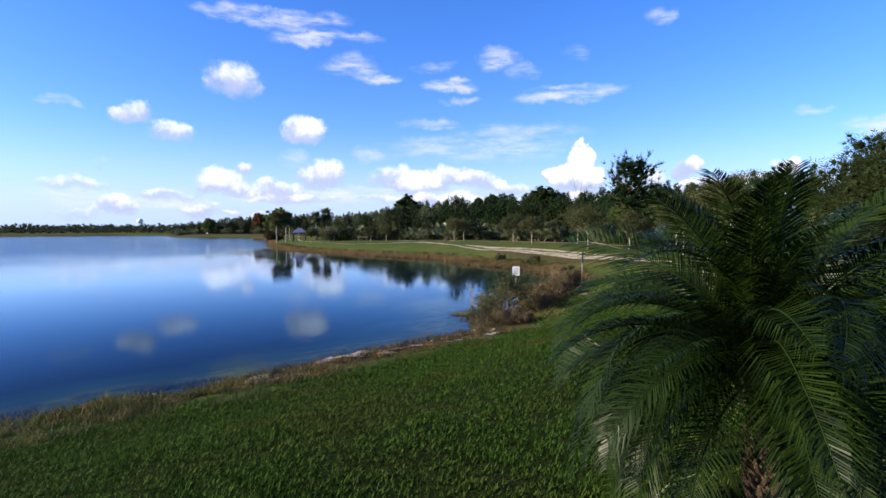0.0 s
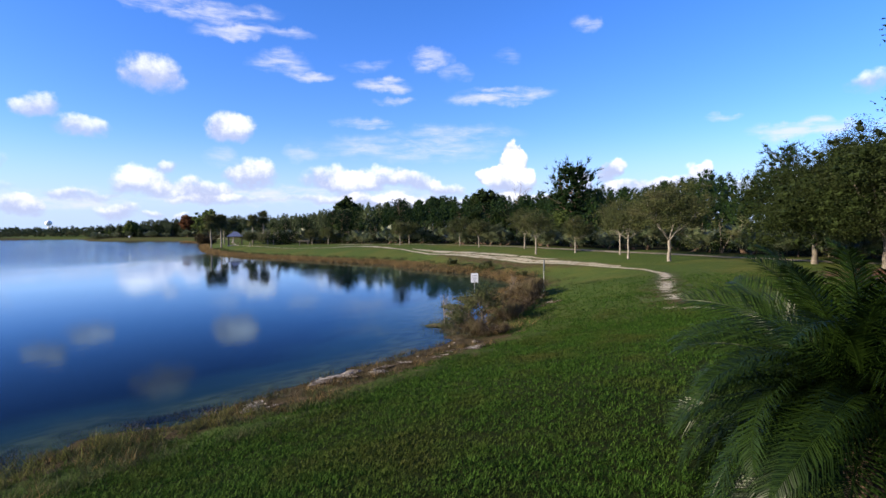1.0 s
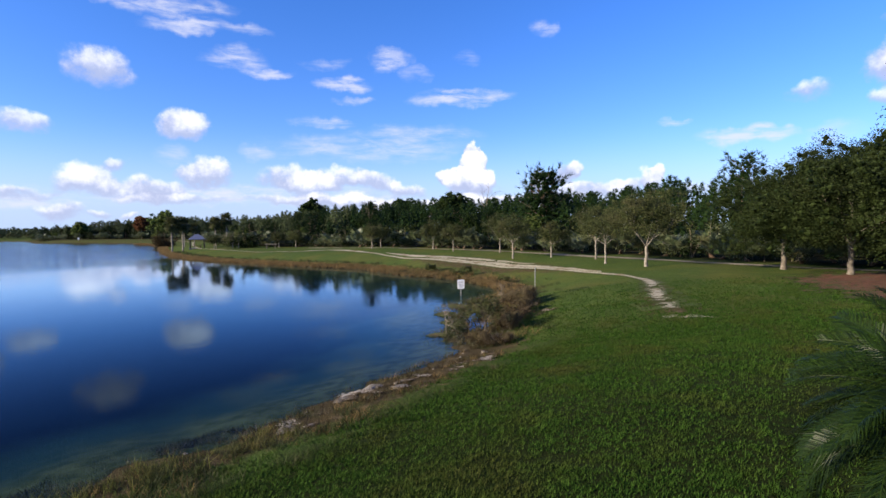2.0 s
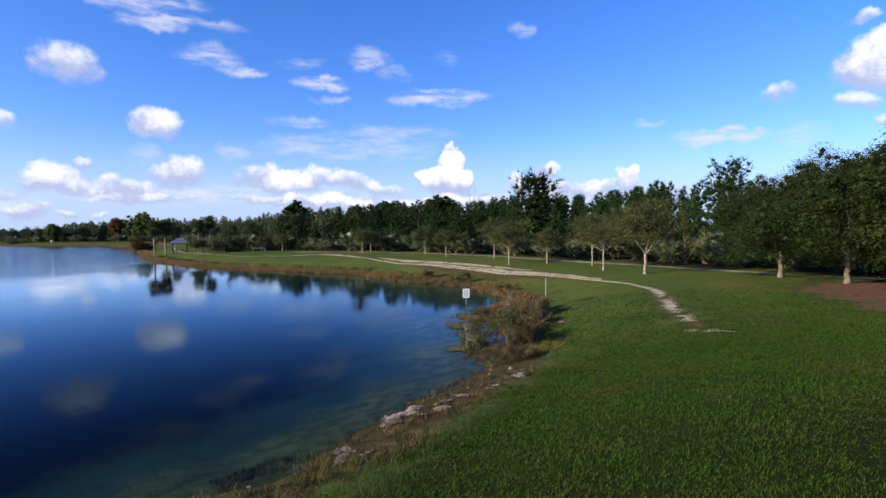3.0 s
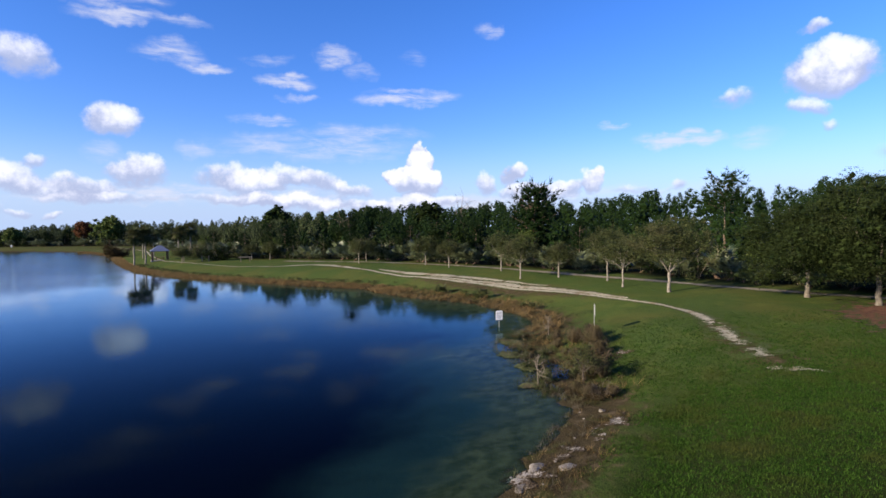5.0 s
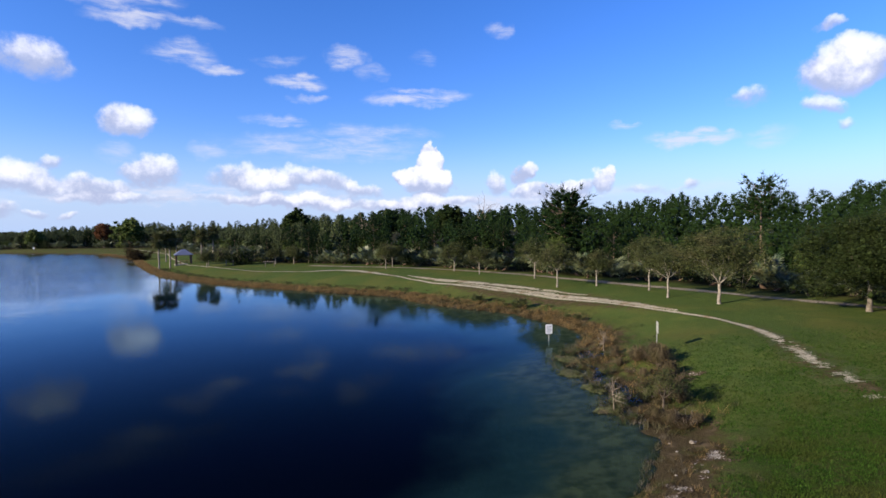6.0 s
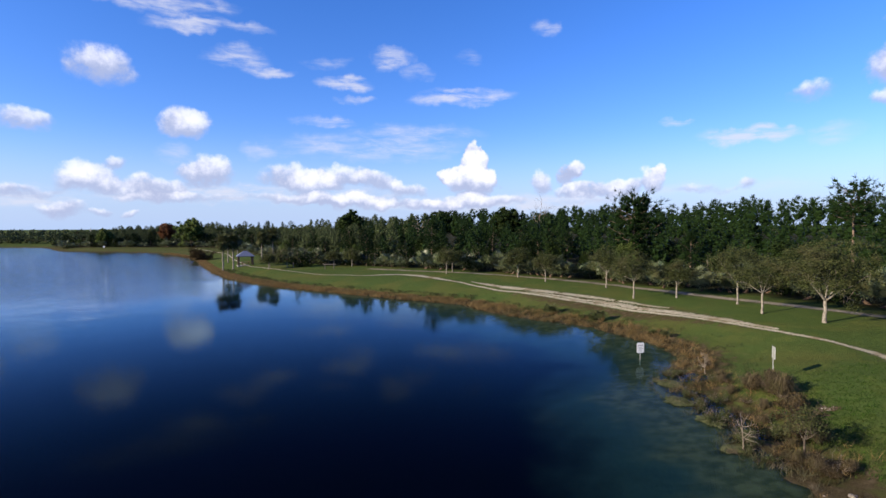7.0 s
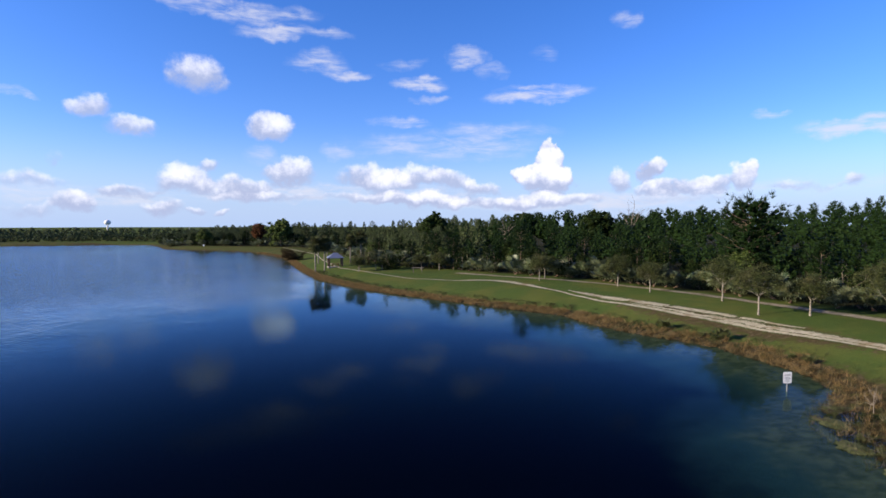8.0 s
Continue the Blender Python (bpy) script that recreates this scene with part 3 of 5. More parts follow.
def strip(name, line, widths, mat, label, category, step, lift, keep, seed, loose=0.0):
    """A worn strip along a line, its edges and gaps left ragged."""
    line = np.array(line, float)
    seg = np.hypot(*np.diff(line, axis=0).T)
    s = np.concatenate([[0], np.cumsum(seg)])
    n = int(s[-1] / step)
    u = np.linspace(0, s[-1], n)
    cx, cy = np.interp(u, s, line[:, 0]), np.interp(u, s, line[:, 1])
    k = max(3, int(2.5 / step))
    ker = np.ones(2 * k + 1) / (2 * k + 1)
    cx = np.convolve(np.pad(cx, k, mode="edge"), ker, "valid")
    cy = np.convolve(np.pad(cy, k, mode="edge"), ker, "valid")
    tx, ty = np.gradient(cx), np.gradient(cy)
    ln = np.hypot(tx, ty) + 1e-9
    w = np.interp(u, s, widths)
    m = 17
    v = np.linspace(-1.3, 1.3, m)
    x = cx[:, None] - ty[:, None] / ln[:, None] * v * w[:, None] * .5
    y = cy[:, None] + tx[:, None] / ln[:, None] * v * w[:, None] * .5
    pts = np.stack([x.ravel(), y.ravel()], 1)
    z = height(pts) + .03 * ripple(pts[:, 0], pts[:, 1], .8) + lift
    i, j = np.meshgrid(np.arange(n - 1), np.arange(m - 1), indexing="ij")
    mx, my = (x[:-1, :-1] + x[1:, 1:]) / 2, (y[:-1, :-1] + y[1:, 1:]) / 2
    vm = (v[:-1] + v[1:]) / 2
    rough = .45 * ripple(mx, my, .9) + .35 * ripple(mx, my, 2.7) + .3 * ripple(mx, my, 6.1)
    r = np.random.default_rng(seed)
    end = np.clip((u[:-1] - s[-1] + 14) / 8, 0, 1)[:, None] * loose
    ok = (np.abs(vm)[None, :] * (1 - .5 * end) + rough * (keep + end) + end * .42 + r.normal(size=mx.shape) * .06) < 1.0
    f = np.stack([i * m + j, (i + 1) * m + j, (i + 1) * m + j + 1, i * m + j + 1], -1)[ok]
    g = Geo()
    g.add(np.column_stack([pts, z]), f.reshape(-1, 4))
    ob = solid(name, g, mat, label, category, "structure", True)
    edges(ob, np.tile((1.25 - np.abs(v)) * .9, n) - np.repeat(np.clip((u - s[-1] + 13) / 10, 0, 1) * loose * .38, m))


def edges(ob, values):
    ob.data.attributes.new("edge", "FLOAT", "POINT").data.foreach_set("value", values.astype(np.float32))


def patch(name, ring, mat, label, category, step, lift, rag, seed):
    """A ragged patch of ground inside a ring."""
    ring = np.array(ring, float)
    lo, hi = ring.min(0) - .6, ring.max(0) + .6
    xs, ys = np.arange(lo[0], hi[0], step), np.arange(lo[1], hi[1], step)
    x, y = np.meshgrid(xs, ys, indexing="ij")
    pts = np.stack([x.ravel(), y.ravel()], 1)
    d, _ = spread(np.vstack([ring, ring[:1]]), pts)
    d = np.where(inside(ring, pts), d, -d).reshape(x.shape)
    d = d + rag * (ripple(x, y, 1.3) * .5 + ripple(x, y, 4.1) * .5 + np.random.default_rng(seed).normal(size=x.shape) * .25)
    ok = (d[:-1, :-1] + d[1:, 1:]) > 0
    n, m = x.shape
    i, j = np.meshgrid(np.arange(n - 1), np.arange(m - 1), indexing="ij")
    f = np.stack([i * m + j, (i + 1) * m + j, (i + 1) * m + j + 1, i * m + j + 1], -1)[ok]
    z = height(pts) + .03 * ripple(pts[:, 0], pts[:, 1], .8) + lift + .012 * ripple(pts[:, 0], pts[:, 1], 9)
    g = Geo()
    g.add(np.column_stack([pts, z]), f.reshape(-1, 4))
    edges(solid(name, g, mat, label, category, "structure", True), d.ravel() / rag * 1.1 + .1)


build_ground()
build_water()
strip("sand_path", PATH_LINE, [.6, .6, .5, .5, .5, .5, .7, 1.5, 1.8, 1.0, .5, .85, .9, .9, .7, .6, .55, .5, .8, 1.4, 1.9, 2.3, 1.9], SAND,
      "worn pale sand path across the lawn", "path", .12, .022, .5, 3, 1.1)
strip("sand_patches", [(-8.7, 66.3), (-4.25, 60.2), (-.6, 56.4), (2.75, 52.0), (5.9, 47.3), (7.9, 42.0)], [.6, 1.4, 1.9, 1.8, 1.2, .5], SAND,
      "broken bare sand patches beside the path", "sand", .12, .016, 1.0, 6)
strip("sand_scuffs", [(-15.2, 75.4), (-12.6, 72.2), (-8.6, 68.0), (-5.4, 63.6), (-2.4, 60.2), (1.2, 56.2), (4.0, 52.4)], [.4, 1.3, 1.7, 1.8, 1.3, .9, .4], SAND,
      "scuffed bare sand thinning into the lawn above the path", "sand", .12, .012, 1.5, 9)
strip("shell_path", ROAD_LINE, [1.7] * len(ROAD_LINE), ROAD, "grey shell path along the edge of the woods", "path", .3, .02, .25, 4)
patch("sand_streak", [(4.8, 21.95), (4.9, 21.5), (5.7, 20.75), (6.6, 20.15), (6.65, 20.5), (5.8, 21.25)], SAND, "last streak of bare sand in the lawn", "sand", .07, .02, .35, 8)
patch("mulch_bed", [(17.2, 32.8), (15.6, 30.6), (14.8, 27.5), (13.6, 23.5), (13.4, 19), (20, 17), (30, 24), (27, 33), (21, 35.0)], MULCH,
      "red brown mulch bed under the big oaks", "mulch", .2, .03, 1.6, 5)


# ---- plants ----
def limb(r, g, start, way, length, radius, level, tips, wander=.25, sides=6, lift=.1):
    """A tapered branch that bends on its way. Returns its points."""
    pts, way = [np.array(start, float)], np.array(way, float)
    n = 5
    for _ in range(n):
        way = way + r.normal(size=3) * wander * .5 + np.array([0, 0, lift * .3])
        way /= np.linalg.norm(way)
        pts.append(pts[-1] + way * length / n)
    g.tube(pts, np.linspace(radius, radius * .45, n + 1), sides)
    if level == 0:
        tips.append(pts[-1])
        tips.append(pts[-3])
    return pts, way


def spray(r, g, centres, n, size, leaf, flat=.6, squash=.75):
    """Loose leaf clumps round the centres."""
    c = np.repeat(np.asarray(centres), n, axis=0)
    c = c + units(r, len(c)) * (r.random(len(c)) ** .45)[:, None] * np.array([size, size, size * squash])
    a = units(r, len(c)) * np.array([1, 1, flat])
    b = np.cross(a, units(r, len(c)))
    b /= np.linalg.norm(b, axis=1)[:, None] + 1e-9
    k = leaf * (.6 + .8 * r.random(len(c)))[:, None]
    g.blades(c - a * k, c + a * k, b * k * .55)


def broad_tree(seed, name, label, category, group, tall, clear, reach, radius, bark, leaf_mat, clumps, per, clump, leaf, lean=0.0, droop=0.0, twigs=3, core=0.0):
    """A tree with a tapered trunk, forking limbs and a crown of leaf clumps."""
    r = np.random.default_rng(seed)
    wood, leaves, tips = Geo(), Geo(), []
    trunk = [np.array([0, 0, -.15])]
    for i in range(6):
        trunk.append(np.array([lean * (i + 1) / 6 + r.normal() * radius * .16, r.normal() * radius * .16, clear * (i + 1) / 6]))
    rad = np.array([1.5, 1.12, 1.0, .96, .92, .9, .88]) * radius
    wood.tube(trunk, rad, 9)
    top = trunk[-1]
    boughs = 5
    for b in range(boughs):
        ang = b * 2 * np.pi / boughs + r.normal() * .35
        steep = .5 + .8 * r.random() if b else 2.5
        way = np.array([np.cos(ang), np.sin(ang), steep])
        way /= np.linalg.norm(way)
        length = np.hypot(reach, (tall - clear)) * (.40 + .12 * r.random())
        pts, out = limb(r, wood, top, way, length, radius * .46, 1, tips, .22, 6)
        for _ in range(5):
            k = r.integers(2, 6)
            w2 = out + units(r, 1)[0] * .9 + np.array([0, 0, .1])
            w2 /= np.linalg.norm(w2)
            p2, o2 = limb(r, wood, pts[k], w2, length * .55, radius * .17, int(twigs > 0), tips, .35, 4 if twigs else 3)
            for _ in range(twigs):
                w3 = o2 + units(r, 1)[0] * 1.1
                w3 /= np.linalg.norm(w3)
                limb(r, wood, p2[r.integers(2, 6)], w3, length * .3, radius * .07, 0, tips, .4, 3)
    tips = np.array(tips)
    mid, half = (tall + clear * .9) / 2, (tall - clear * .75) / 2
    # crown shell: clumps on the branch tips and over an uneven dome
    extra = units(r, clumps)
    extra[:, 2] = np.where(extra[:, 2] < (-.8 if droop > .5 else -.35), -extra[:, 2], extra[:, 2])
    lob = 1 + (.34 if droop > .2 else .24) * np.sin(extra[:, 0] * 5 + seed) * np.sin(extra[:, 1] * 4 + 2 * seed) + r.normal(size=clumps) * .07
    fill = (.45 + .55 * r.random(clumps) ** .5)
    extra = extra * (lob * fill)[:, None] * np.array([reach, reach, half]) + np.array([lean, 0, mid - droop])
    fit = np.minimum(1, np.array([reach, reach, tall]) * .95 / (np.abs(tips).max(0) + 1e-6))
    tips = tips * fit
    wood.verts = [v * fit for v in wood.verts]
    spots = np.concatenate([tips[r.permutation(len(tips))[: max(clumps // 2, 150 * int(droop > .5))]], extra])
    spray(r, leaves, spots, per, clump, leaf)
    if core:
        cores(r, leaves, spots, clump * core, .8, clump * leaf > .08)
    ob = thing(name, label, category, group)
    part("trunk", wood, bark, ob, smooth=True)
    part("crown", leaves, leaf_mat, ob)
    return ob


def pine(seed, name, label, group, tall, bare, reach, radius, shape, whorl=8):
    """A straight pine: whorled branches with needle tufts."""
    r = np.random.default_rng(seed)
    wood, leaves = Geo(), Geo()
    zs = np.linspace(-.15, tall * .97, 9)
    wob = np.cumsum(r.normal(size=(9, 2)) * .05, 0)
    wood.tube(np.column_stack([wob * .8, zs * .93]), radius * np.linspace(1.15, .2, 9), 7)
    spots, ways, inner = [], [], []
    z = bare
    while z < tall:
        u = (z - bare) / (tall - bare)
        wide = reach * (np.interp(u, [0, .25, .6, 1], [.75, 1, .8, .14]) if shape == "cone" else np.interp(u, [0, .3, .75, 1], [.8, 1, .95, .6]) if shape == "bushy" else np.interp(u, [0, .3, .7, 1], [.6, .9, 1, .5]))
        for b in range(whorl):
            ang = r.random() * 6.28
            ln = wide * (.5 + .55 * r.random())
            up = .12 + .55 * u + .2 * r.normal()
            base = np.array([np.interp(z, zs, wob[:, 0]), np.interp(z, zs, wob[:, 1]), z])
            end = base + np.array([np.cos(ang) * ln, np.sin(ang) * ln, up * ln])
            m = (base + end) / 2 + np.array([0, 0, -.08 * ln])
            if b % 2 == 0:
                wood.tube([base, m, end], [radius * .22, radius * .15, radius * .05], 3, False)
            for q in (.5, .72, .88, 1.0):
                spots.append(base + (end - base) * q + r.normal(size=3) * .1 * reach)
                ways.append((end - base) / ln)
                if q < .8:
                    inner.append(spots[-1])
        z += (tall - bare) / 14
    top = np.array([wob[-1, 0], wob[-1, 1], tall])
    spots, ways = np.array(spots + [top] * 3), np.array(ways + [np.array([0, 0, 1.0])] * 3)
    size = (reach / 2.2) ** .5
    n = 10
    c = np.repeat(spots, n, axis=0)
    w = units(r, len(c)) + np.repeat(ways, n, axis=0) * .55 + np.array([0, 0, .3])
    tip = c + w * (.2 + .32 * r.random(len(c)))[:, None] * size
    side = np.cross(w, units(r, len(c)))
    side *= .044 / (np.linalg.norm(side, axis=1)[:, None] + 1e-9)
    leaves.blades(c, tip, side)
    cores(r, leaves, np.array(inner)[:: 1 if shape == "bushy" else 3], .30 * size, .75, False)
    ob = thing(name, label, "pine tree", group)
    part("trunk", wood, PINE_BARK, ob, smooth=True)
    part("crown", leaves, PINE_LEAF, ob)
    return ob


def fan(r, g, root, way, stalk, size, n=13):
    """A fan leaf on a stalk."""
    way = way / np.linalg.norm(way)
    side = np.cross(way, [0, 0, 1])
    side /= np.linalg.norm(side) + 1e-9
    nrm = np.cross(side, way)
    hub = root + way * stalk
    t = np.cross(way, side) * .012
    g.add([root - side * .012, root + side * .012, hub], [(0, 1, 2)])
    a = np.linspace(-2.0, 2.0, n) + r.normal(size=n) * .04
    d = np.cos(a)[:, None] * way + np.sin(a)[:, None] * side
    k = size * (.75 + .3 * np.cos(a * .6) + .1 * r.random(n))
    tip = hub + d * k[:, None] + nrm * (-.25 * k * r.random(n))[:, None]
    mid = hub + d * (k * .55)[:, None] + nrm * .04
    across = np.cross(d, nrm) * (.075 * size)
    v = np.stack([np.repeat(hub[None], n, 0), mid + across, tip, mid - across], 1)
    g.add(v.reshape(-1, 3), np.arange(n * 4).reshape(-1, 4))


def palmetto(seed, fans=26, spread_=1.0, leaf=FAN_LEAF):
    r = np.random.default_rng(seed)
    g, w = Geo(), Geo()
    for _ in range(fans):
        a = r.random() * 6.28
        up = .5 + 1.8 * r.random()
        root = np.array([r.normal() * .25 * spread_, r.normal() * .25 * spread_, .1 + .35 * r.random()])
        fan(r, g, root, np.array([np.cos(a), np.sin(a), up]), .5 + .5 * r.random(), .42 + .2 * r.random())
    w.tube([(-.2, 0, -.05), (0, .05, .08), (.2, -.05, .2)], [.08, .09, .05], 6)
    ob = thing("palmetto_clump", "clump of grey-green saw palmetto fans on the ground", "palmetto", "palmettos")
    part("stem", w, PALM_BARK, ob)
    part("leaves", g, leaf, ob)
    return ob


def cabbage_palm(seed, tall):
    r = np.random.default_rng(seed)
    g, w = Geo(), Geo()
    zs = np.linspace(-.1, tall, 10)
    x = np.cumsum(r.normal(size=10) * .04)
    w.tube(np.column_stack([x, x * .4, zs]), np.linspace(.17, .14, 10), 8)
    top = np.array([x[-1], x[-1] * .4, tall])
    for _ in range(70):
        d = units(r, 1)[0]
        fan(r, g, top, d * np.array([1, 1, 1.15]) + np.array([0, 0, .12]), .6 + .6 * r.random(), .85 + .3 * r.random(), 11)
    ob = thing("cabbage_palm", "tall slim cabbage palm with a round fan crown", "palm tree", "cabbage palms")
    part("trunk", w, PALE_BARK, ob, smooth=True)
    part("crown", g, CROWN_LEAF, ob)
    return ob


def shrub(seed, name, label, group, tall, reach, leaf_mat, clumps, per, clump, leaf, twigs=26, twig_mat=None):
    r = np.random.default_rng(seed)
    wood, leaves, tips = Geo(), Geo(), []
    for _ in range(twigs):
        a = r.random() * 6.28
        way = np.array([np.cos(a) * reach, np.sin(a) * reach, tall * (.5 + .7 * r.random())])
        ln = np.linalg.norm(way) * (.6 + .35 * r.random())
        root = np.array([np.cos(a), np.sin(a), 0]) * .12 * reach
        pts, out = limb(r, wood, root, way / np.linalg.norm(way), ln, .018 * tall ** .5, 0, tips, .3, 4)
        for _ in range(3):
            limb(r, wood, pts[r.integers(2, 6)], out + units(r, 1)[0], ln * .4, .009 * tall ** .5, 0, tips, .4, 3)
    dome = units(r, clumps)
    dome[:, 2] = np.abs(dome[:, 2])
    lob = 1 + .25 * np.sin(dome[:, 0] * 5 + seed) + r.normal(size=clumps) * .1
    dome = dome * (lob * (.35 + .6 * r.random(clumps)))[:, None] * np.array([reach, reach, tall * .85])
    spots = np.concatenate([np.array(tips)[: clumps], dome])
    spots[:, 2] = np.maximum(spots[:, 2], .08)
    spray(r, leaves, spots, per, clump, leaf)
    ob = thing(name, label, "shrub", group)
    part("stem", wood, twig_mat or BARK, ob)
    part("foliage", leaves, leaf_mat, ob)
    return ob


def put(ob, x, y, s=1.0, turn=0.0, z=None):
    """Moves a thing onto the ground."""
    ob.matrix_basis = rise(x, y, 1.0, s, turn, z)
    return ob


# -- the woods --
PINES = [pine(40 + i, "pine_tree", "tall dark green pine in the woods", "woods", t, b, w, .17, s) for i, (t, b, w, s) in enumerate((
    (10.5, 2.2, 2.5, "cone"), (11.5, 4.0, 2.6, "round"), (9.5, 1.2, 2.5, "cone"), (12.0, 5.0, 2.8, "round"), (8.5, .8, 2.2, "cone")))]
BROADS = [broad_tree(60 + i, "woodland_tree", lab, "tree", "woods", t, c, w, .14, DARK_BARK, m, 112, 32, .78, .098, twigs=0, core=.46)
          for i, (t, c, w, m, lab) in enumerate(((9.0, 1.6, 2.4, WOOD_LEAF, "dense dark green broadleaf tree in the woods"), (10.0, 2.2, 2.5, WOOD_LEAF, "dense dark green broadleaf tree in the woods"),
                                                 (7.5, 1.0, 2.3, WOOD_LEAF, "dense dark green broadleaf tree in the woods"), (8.6, 1.4, 2.1, WOOD_LEAF, "dense dark green broadleaf tree in the woods"),
                                                 (8.8, 1.0, 2.6, LIGHT_LEAF, "lighter green broadleaf tree in the woods"), (7.8, 1.0, 2.4, LIGHT_LEAF, "lighter green broadleaf tree in the woods")))]
SCRUBS = [shrub(80 + i, "woodland_shrub", "grey-green shrub at the edge of the woods", "woodland shrubs", t, w, m, 40, 8, .45, .17, 4)
          for i, (t, w, m) in enumerate(((2.6, 1.7, SCRUB_LEAF), (3.2, 1.9, WOOD_LEAF), (2.0, 1.6, SCRUB_LEAF)))]
PALMETTOS = [palmetto(90 + i, 26 + 6 * i) for i in range(3)]


def used_or_copy(kinds, done, k, m):
    """The first of a kind is placed itself, later ones as copies."""
    if k not in done:
        done.add(k)
        kinds[k].matrix_basis = m
        return kinds[k]
    return copy_thing(kinds[k], m)


def plant_woods():
    r = np.random.default_rng(7)
    line = np.array(WOODS, float)
    seg = np.hypot(*np.diff(line, axis=0).T)
    s = np.concatenate([[0], np.cumsum(seg)])
    done = [set(), set(), set(), set()]
    spots = []
    for depth, gap in ((2.5, 4.4), (6.5, 4.6), (12, 5.0)):
        u = 6.0
        while u < s[-1] - 12:
            x, y = np.interp(u, s, line[:, 0]), np.interp(u, s, line[:, 1])
            i = min(int(np.searchsorted(s, u)), len(line) - 1)
            t = (line[i] - line[i - 1]) / seg[i - 1]
            off = depth + r.normal() * 1.4
            px, py = x + t[1] * off + r.normal() * 1.2, y - t[0] * off + r.normal() * 1.2
            spots.append((px, py, depth))
            u += gap * (.75 + .5 * r.random()) * (1.0 if y < 130 else 1.5)
    for px, py, depth in spots:
        if np.hypot(px - 33.8, py - 72.6) < 6 or np.hypot(px - 8, py - 78) < 3:
            continue
        low = np.interp(px, [-120, -40, 0, 15, 40], [.92, 1.02, 1.06, 1.0, .98])
        far = 1 + min(depth, 30) * .004
        k = int(r.integers(0, 5))
        size = low * far * (.82 + .34 * r.random())
        size *= np.interp(depth, [2, 6, 12, 20], [.54, .66, .80, .90])
        size *= 1.32 if px < -15 and depth < 8 else 1.0
        size *= .78 if np.hypot(px - 31, py - 67) < 11 else 1.0
        size *= np.interp(px, [8, 22], [1.0, .86])
        turn = r.random() * 360
        if r.random() < (.5 if depth < 8 else .7):
            used_or_copy(PINES, done[0], k, rise(px, py, size, 1, turn))
        else:
            used_or_copy(BROADS, done[1], 4 + k % 2 if r.random() < np.interp(px, [-60, -20, 10, 25], [.6, .4, .15, .35]) else k % 4, rise(px, py, size, 1, turn))
    u = 3.0
    while u < s[-1] - 12:
        x, y = np.interp(u, s, line[:, 0]), np.interp(u, s, line[:, 1])
        off = r.normal() * .9
        if r.random() < .62:
            used_or_copy(PALMETTOS, done[3], int(r.integers(0, 3)), rise(x + off - .5, y + off - .5, 1.0 + .6 * r.random(), 1, r.random() * 360))
        else:
            used_or_copy(SCRUBS, done[2], int(r.integers(0, 3)), rise(x + off + .8, y + off + .8, .7 + .5 * r.random(), 1, r.random() * 360))
        u += (1.1 + .6 * r.random()) * (1.0 if y < 130 else 1.8)


plant_woods()


def far_woods():
    """Low woods beyond the lake, too far to tell single trees."""
    r = np.random.default_rng(17)
    g = Geo()
    line = np.array([(-150, 228), (-190, 256), (-225, 272), (-262, 262), (-330, 226), (-440, 150), (-520, 0), (-470, -200), (-300, -300), (-80, -250), (-30, -120)], float)
    seg = np.hypot(*np.diff(line, axis=0).T)
    s = np.concatenate([[0], np.cumsum(seg)])
    for row in range(4):
        u = 0.0
        while u < s[-1]:
            x, y = np.interp(u, s, line[:, 0]), np.interp(u, s, line[:, 1])
            near = u < 420
            k = 1 + (row * 12 + 2) / np.hypot(x, y)
            tall = (2.6 + .8 * row + 2.4 * r.random()) * (1 if near else 1.15)
            n = 7 if near else 4
            spot = np.column_stack([x * k + r.normal(size=n) * 1.4, y * k + r.normal(size=n) * 1.4, 1.5 + tall * (.2 + .7 * np.arange(n) / n)])
            spray(r, g, spot, 16, 1.4, .28 if near else .5)
            cores(r, g, spot, .8, .75, False)
            u += 2.8 + 1.6 * r.random() if near else 9
    for far, size, high in ((500, 1.1, 5.2), (760, 1.7, 5.0)):
        for a in np.arange(-1.25, .9, 4.0 * size / far):
            tall = high + 2.2 * r.random() ** 2
            n = 5
            spot = np.column_stack([np.sin(a) * far + r.normal(size=n) * size * 2, np.cos(a) * far + r.normal(size=n) * size * 2, 1 + tall * np.linspace(.2, .85, n)])
            tassels(r, g, spot, 1.3 * size, 10, .9 * size, .3 * size)
    solid("far_woods", g, HAZY_LEAF, "low dark woods on the far shore", "woods", "stuff")
    g = Geo()
    u = 0.0
    while u < 330:
        x, y = np.interp(u, s, line[:, 0]), np.interp(u, s, line[:, 1])
        k, n = .985 + .012 * r.random(), 4
        spot = np.column_stack([x * k + r.normal(size=n) * 1.3, y * k + r.normal(size=n) * 1.3, 1.5 + (.9 + 1.6 * r.random()) * (.2 + .8 * np.arange(n) / n)])
        tassels(r, g, spot, .9, 26, .6, .12)
        u += 2.2 + 3.0 * r.random()
    solid("far_scrub", g, SCRUB_LEAF, "pale olive scrub before the far woods", "scrub", "stuff")


far_woods()


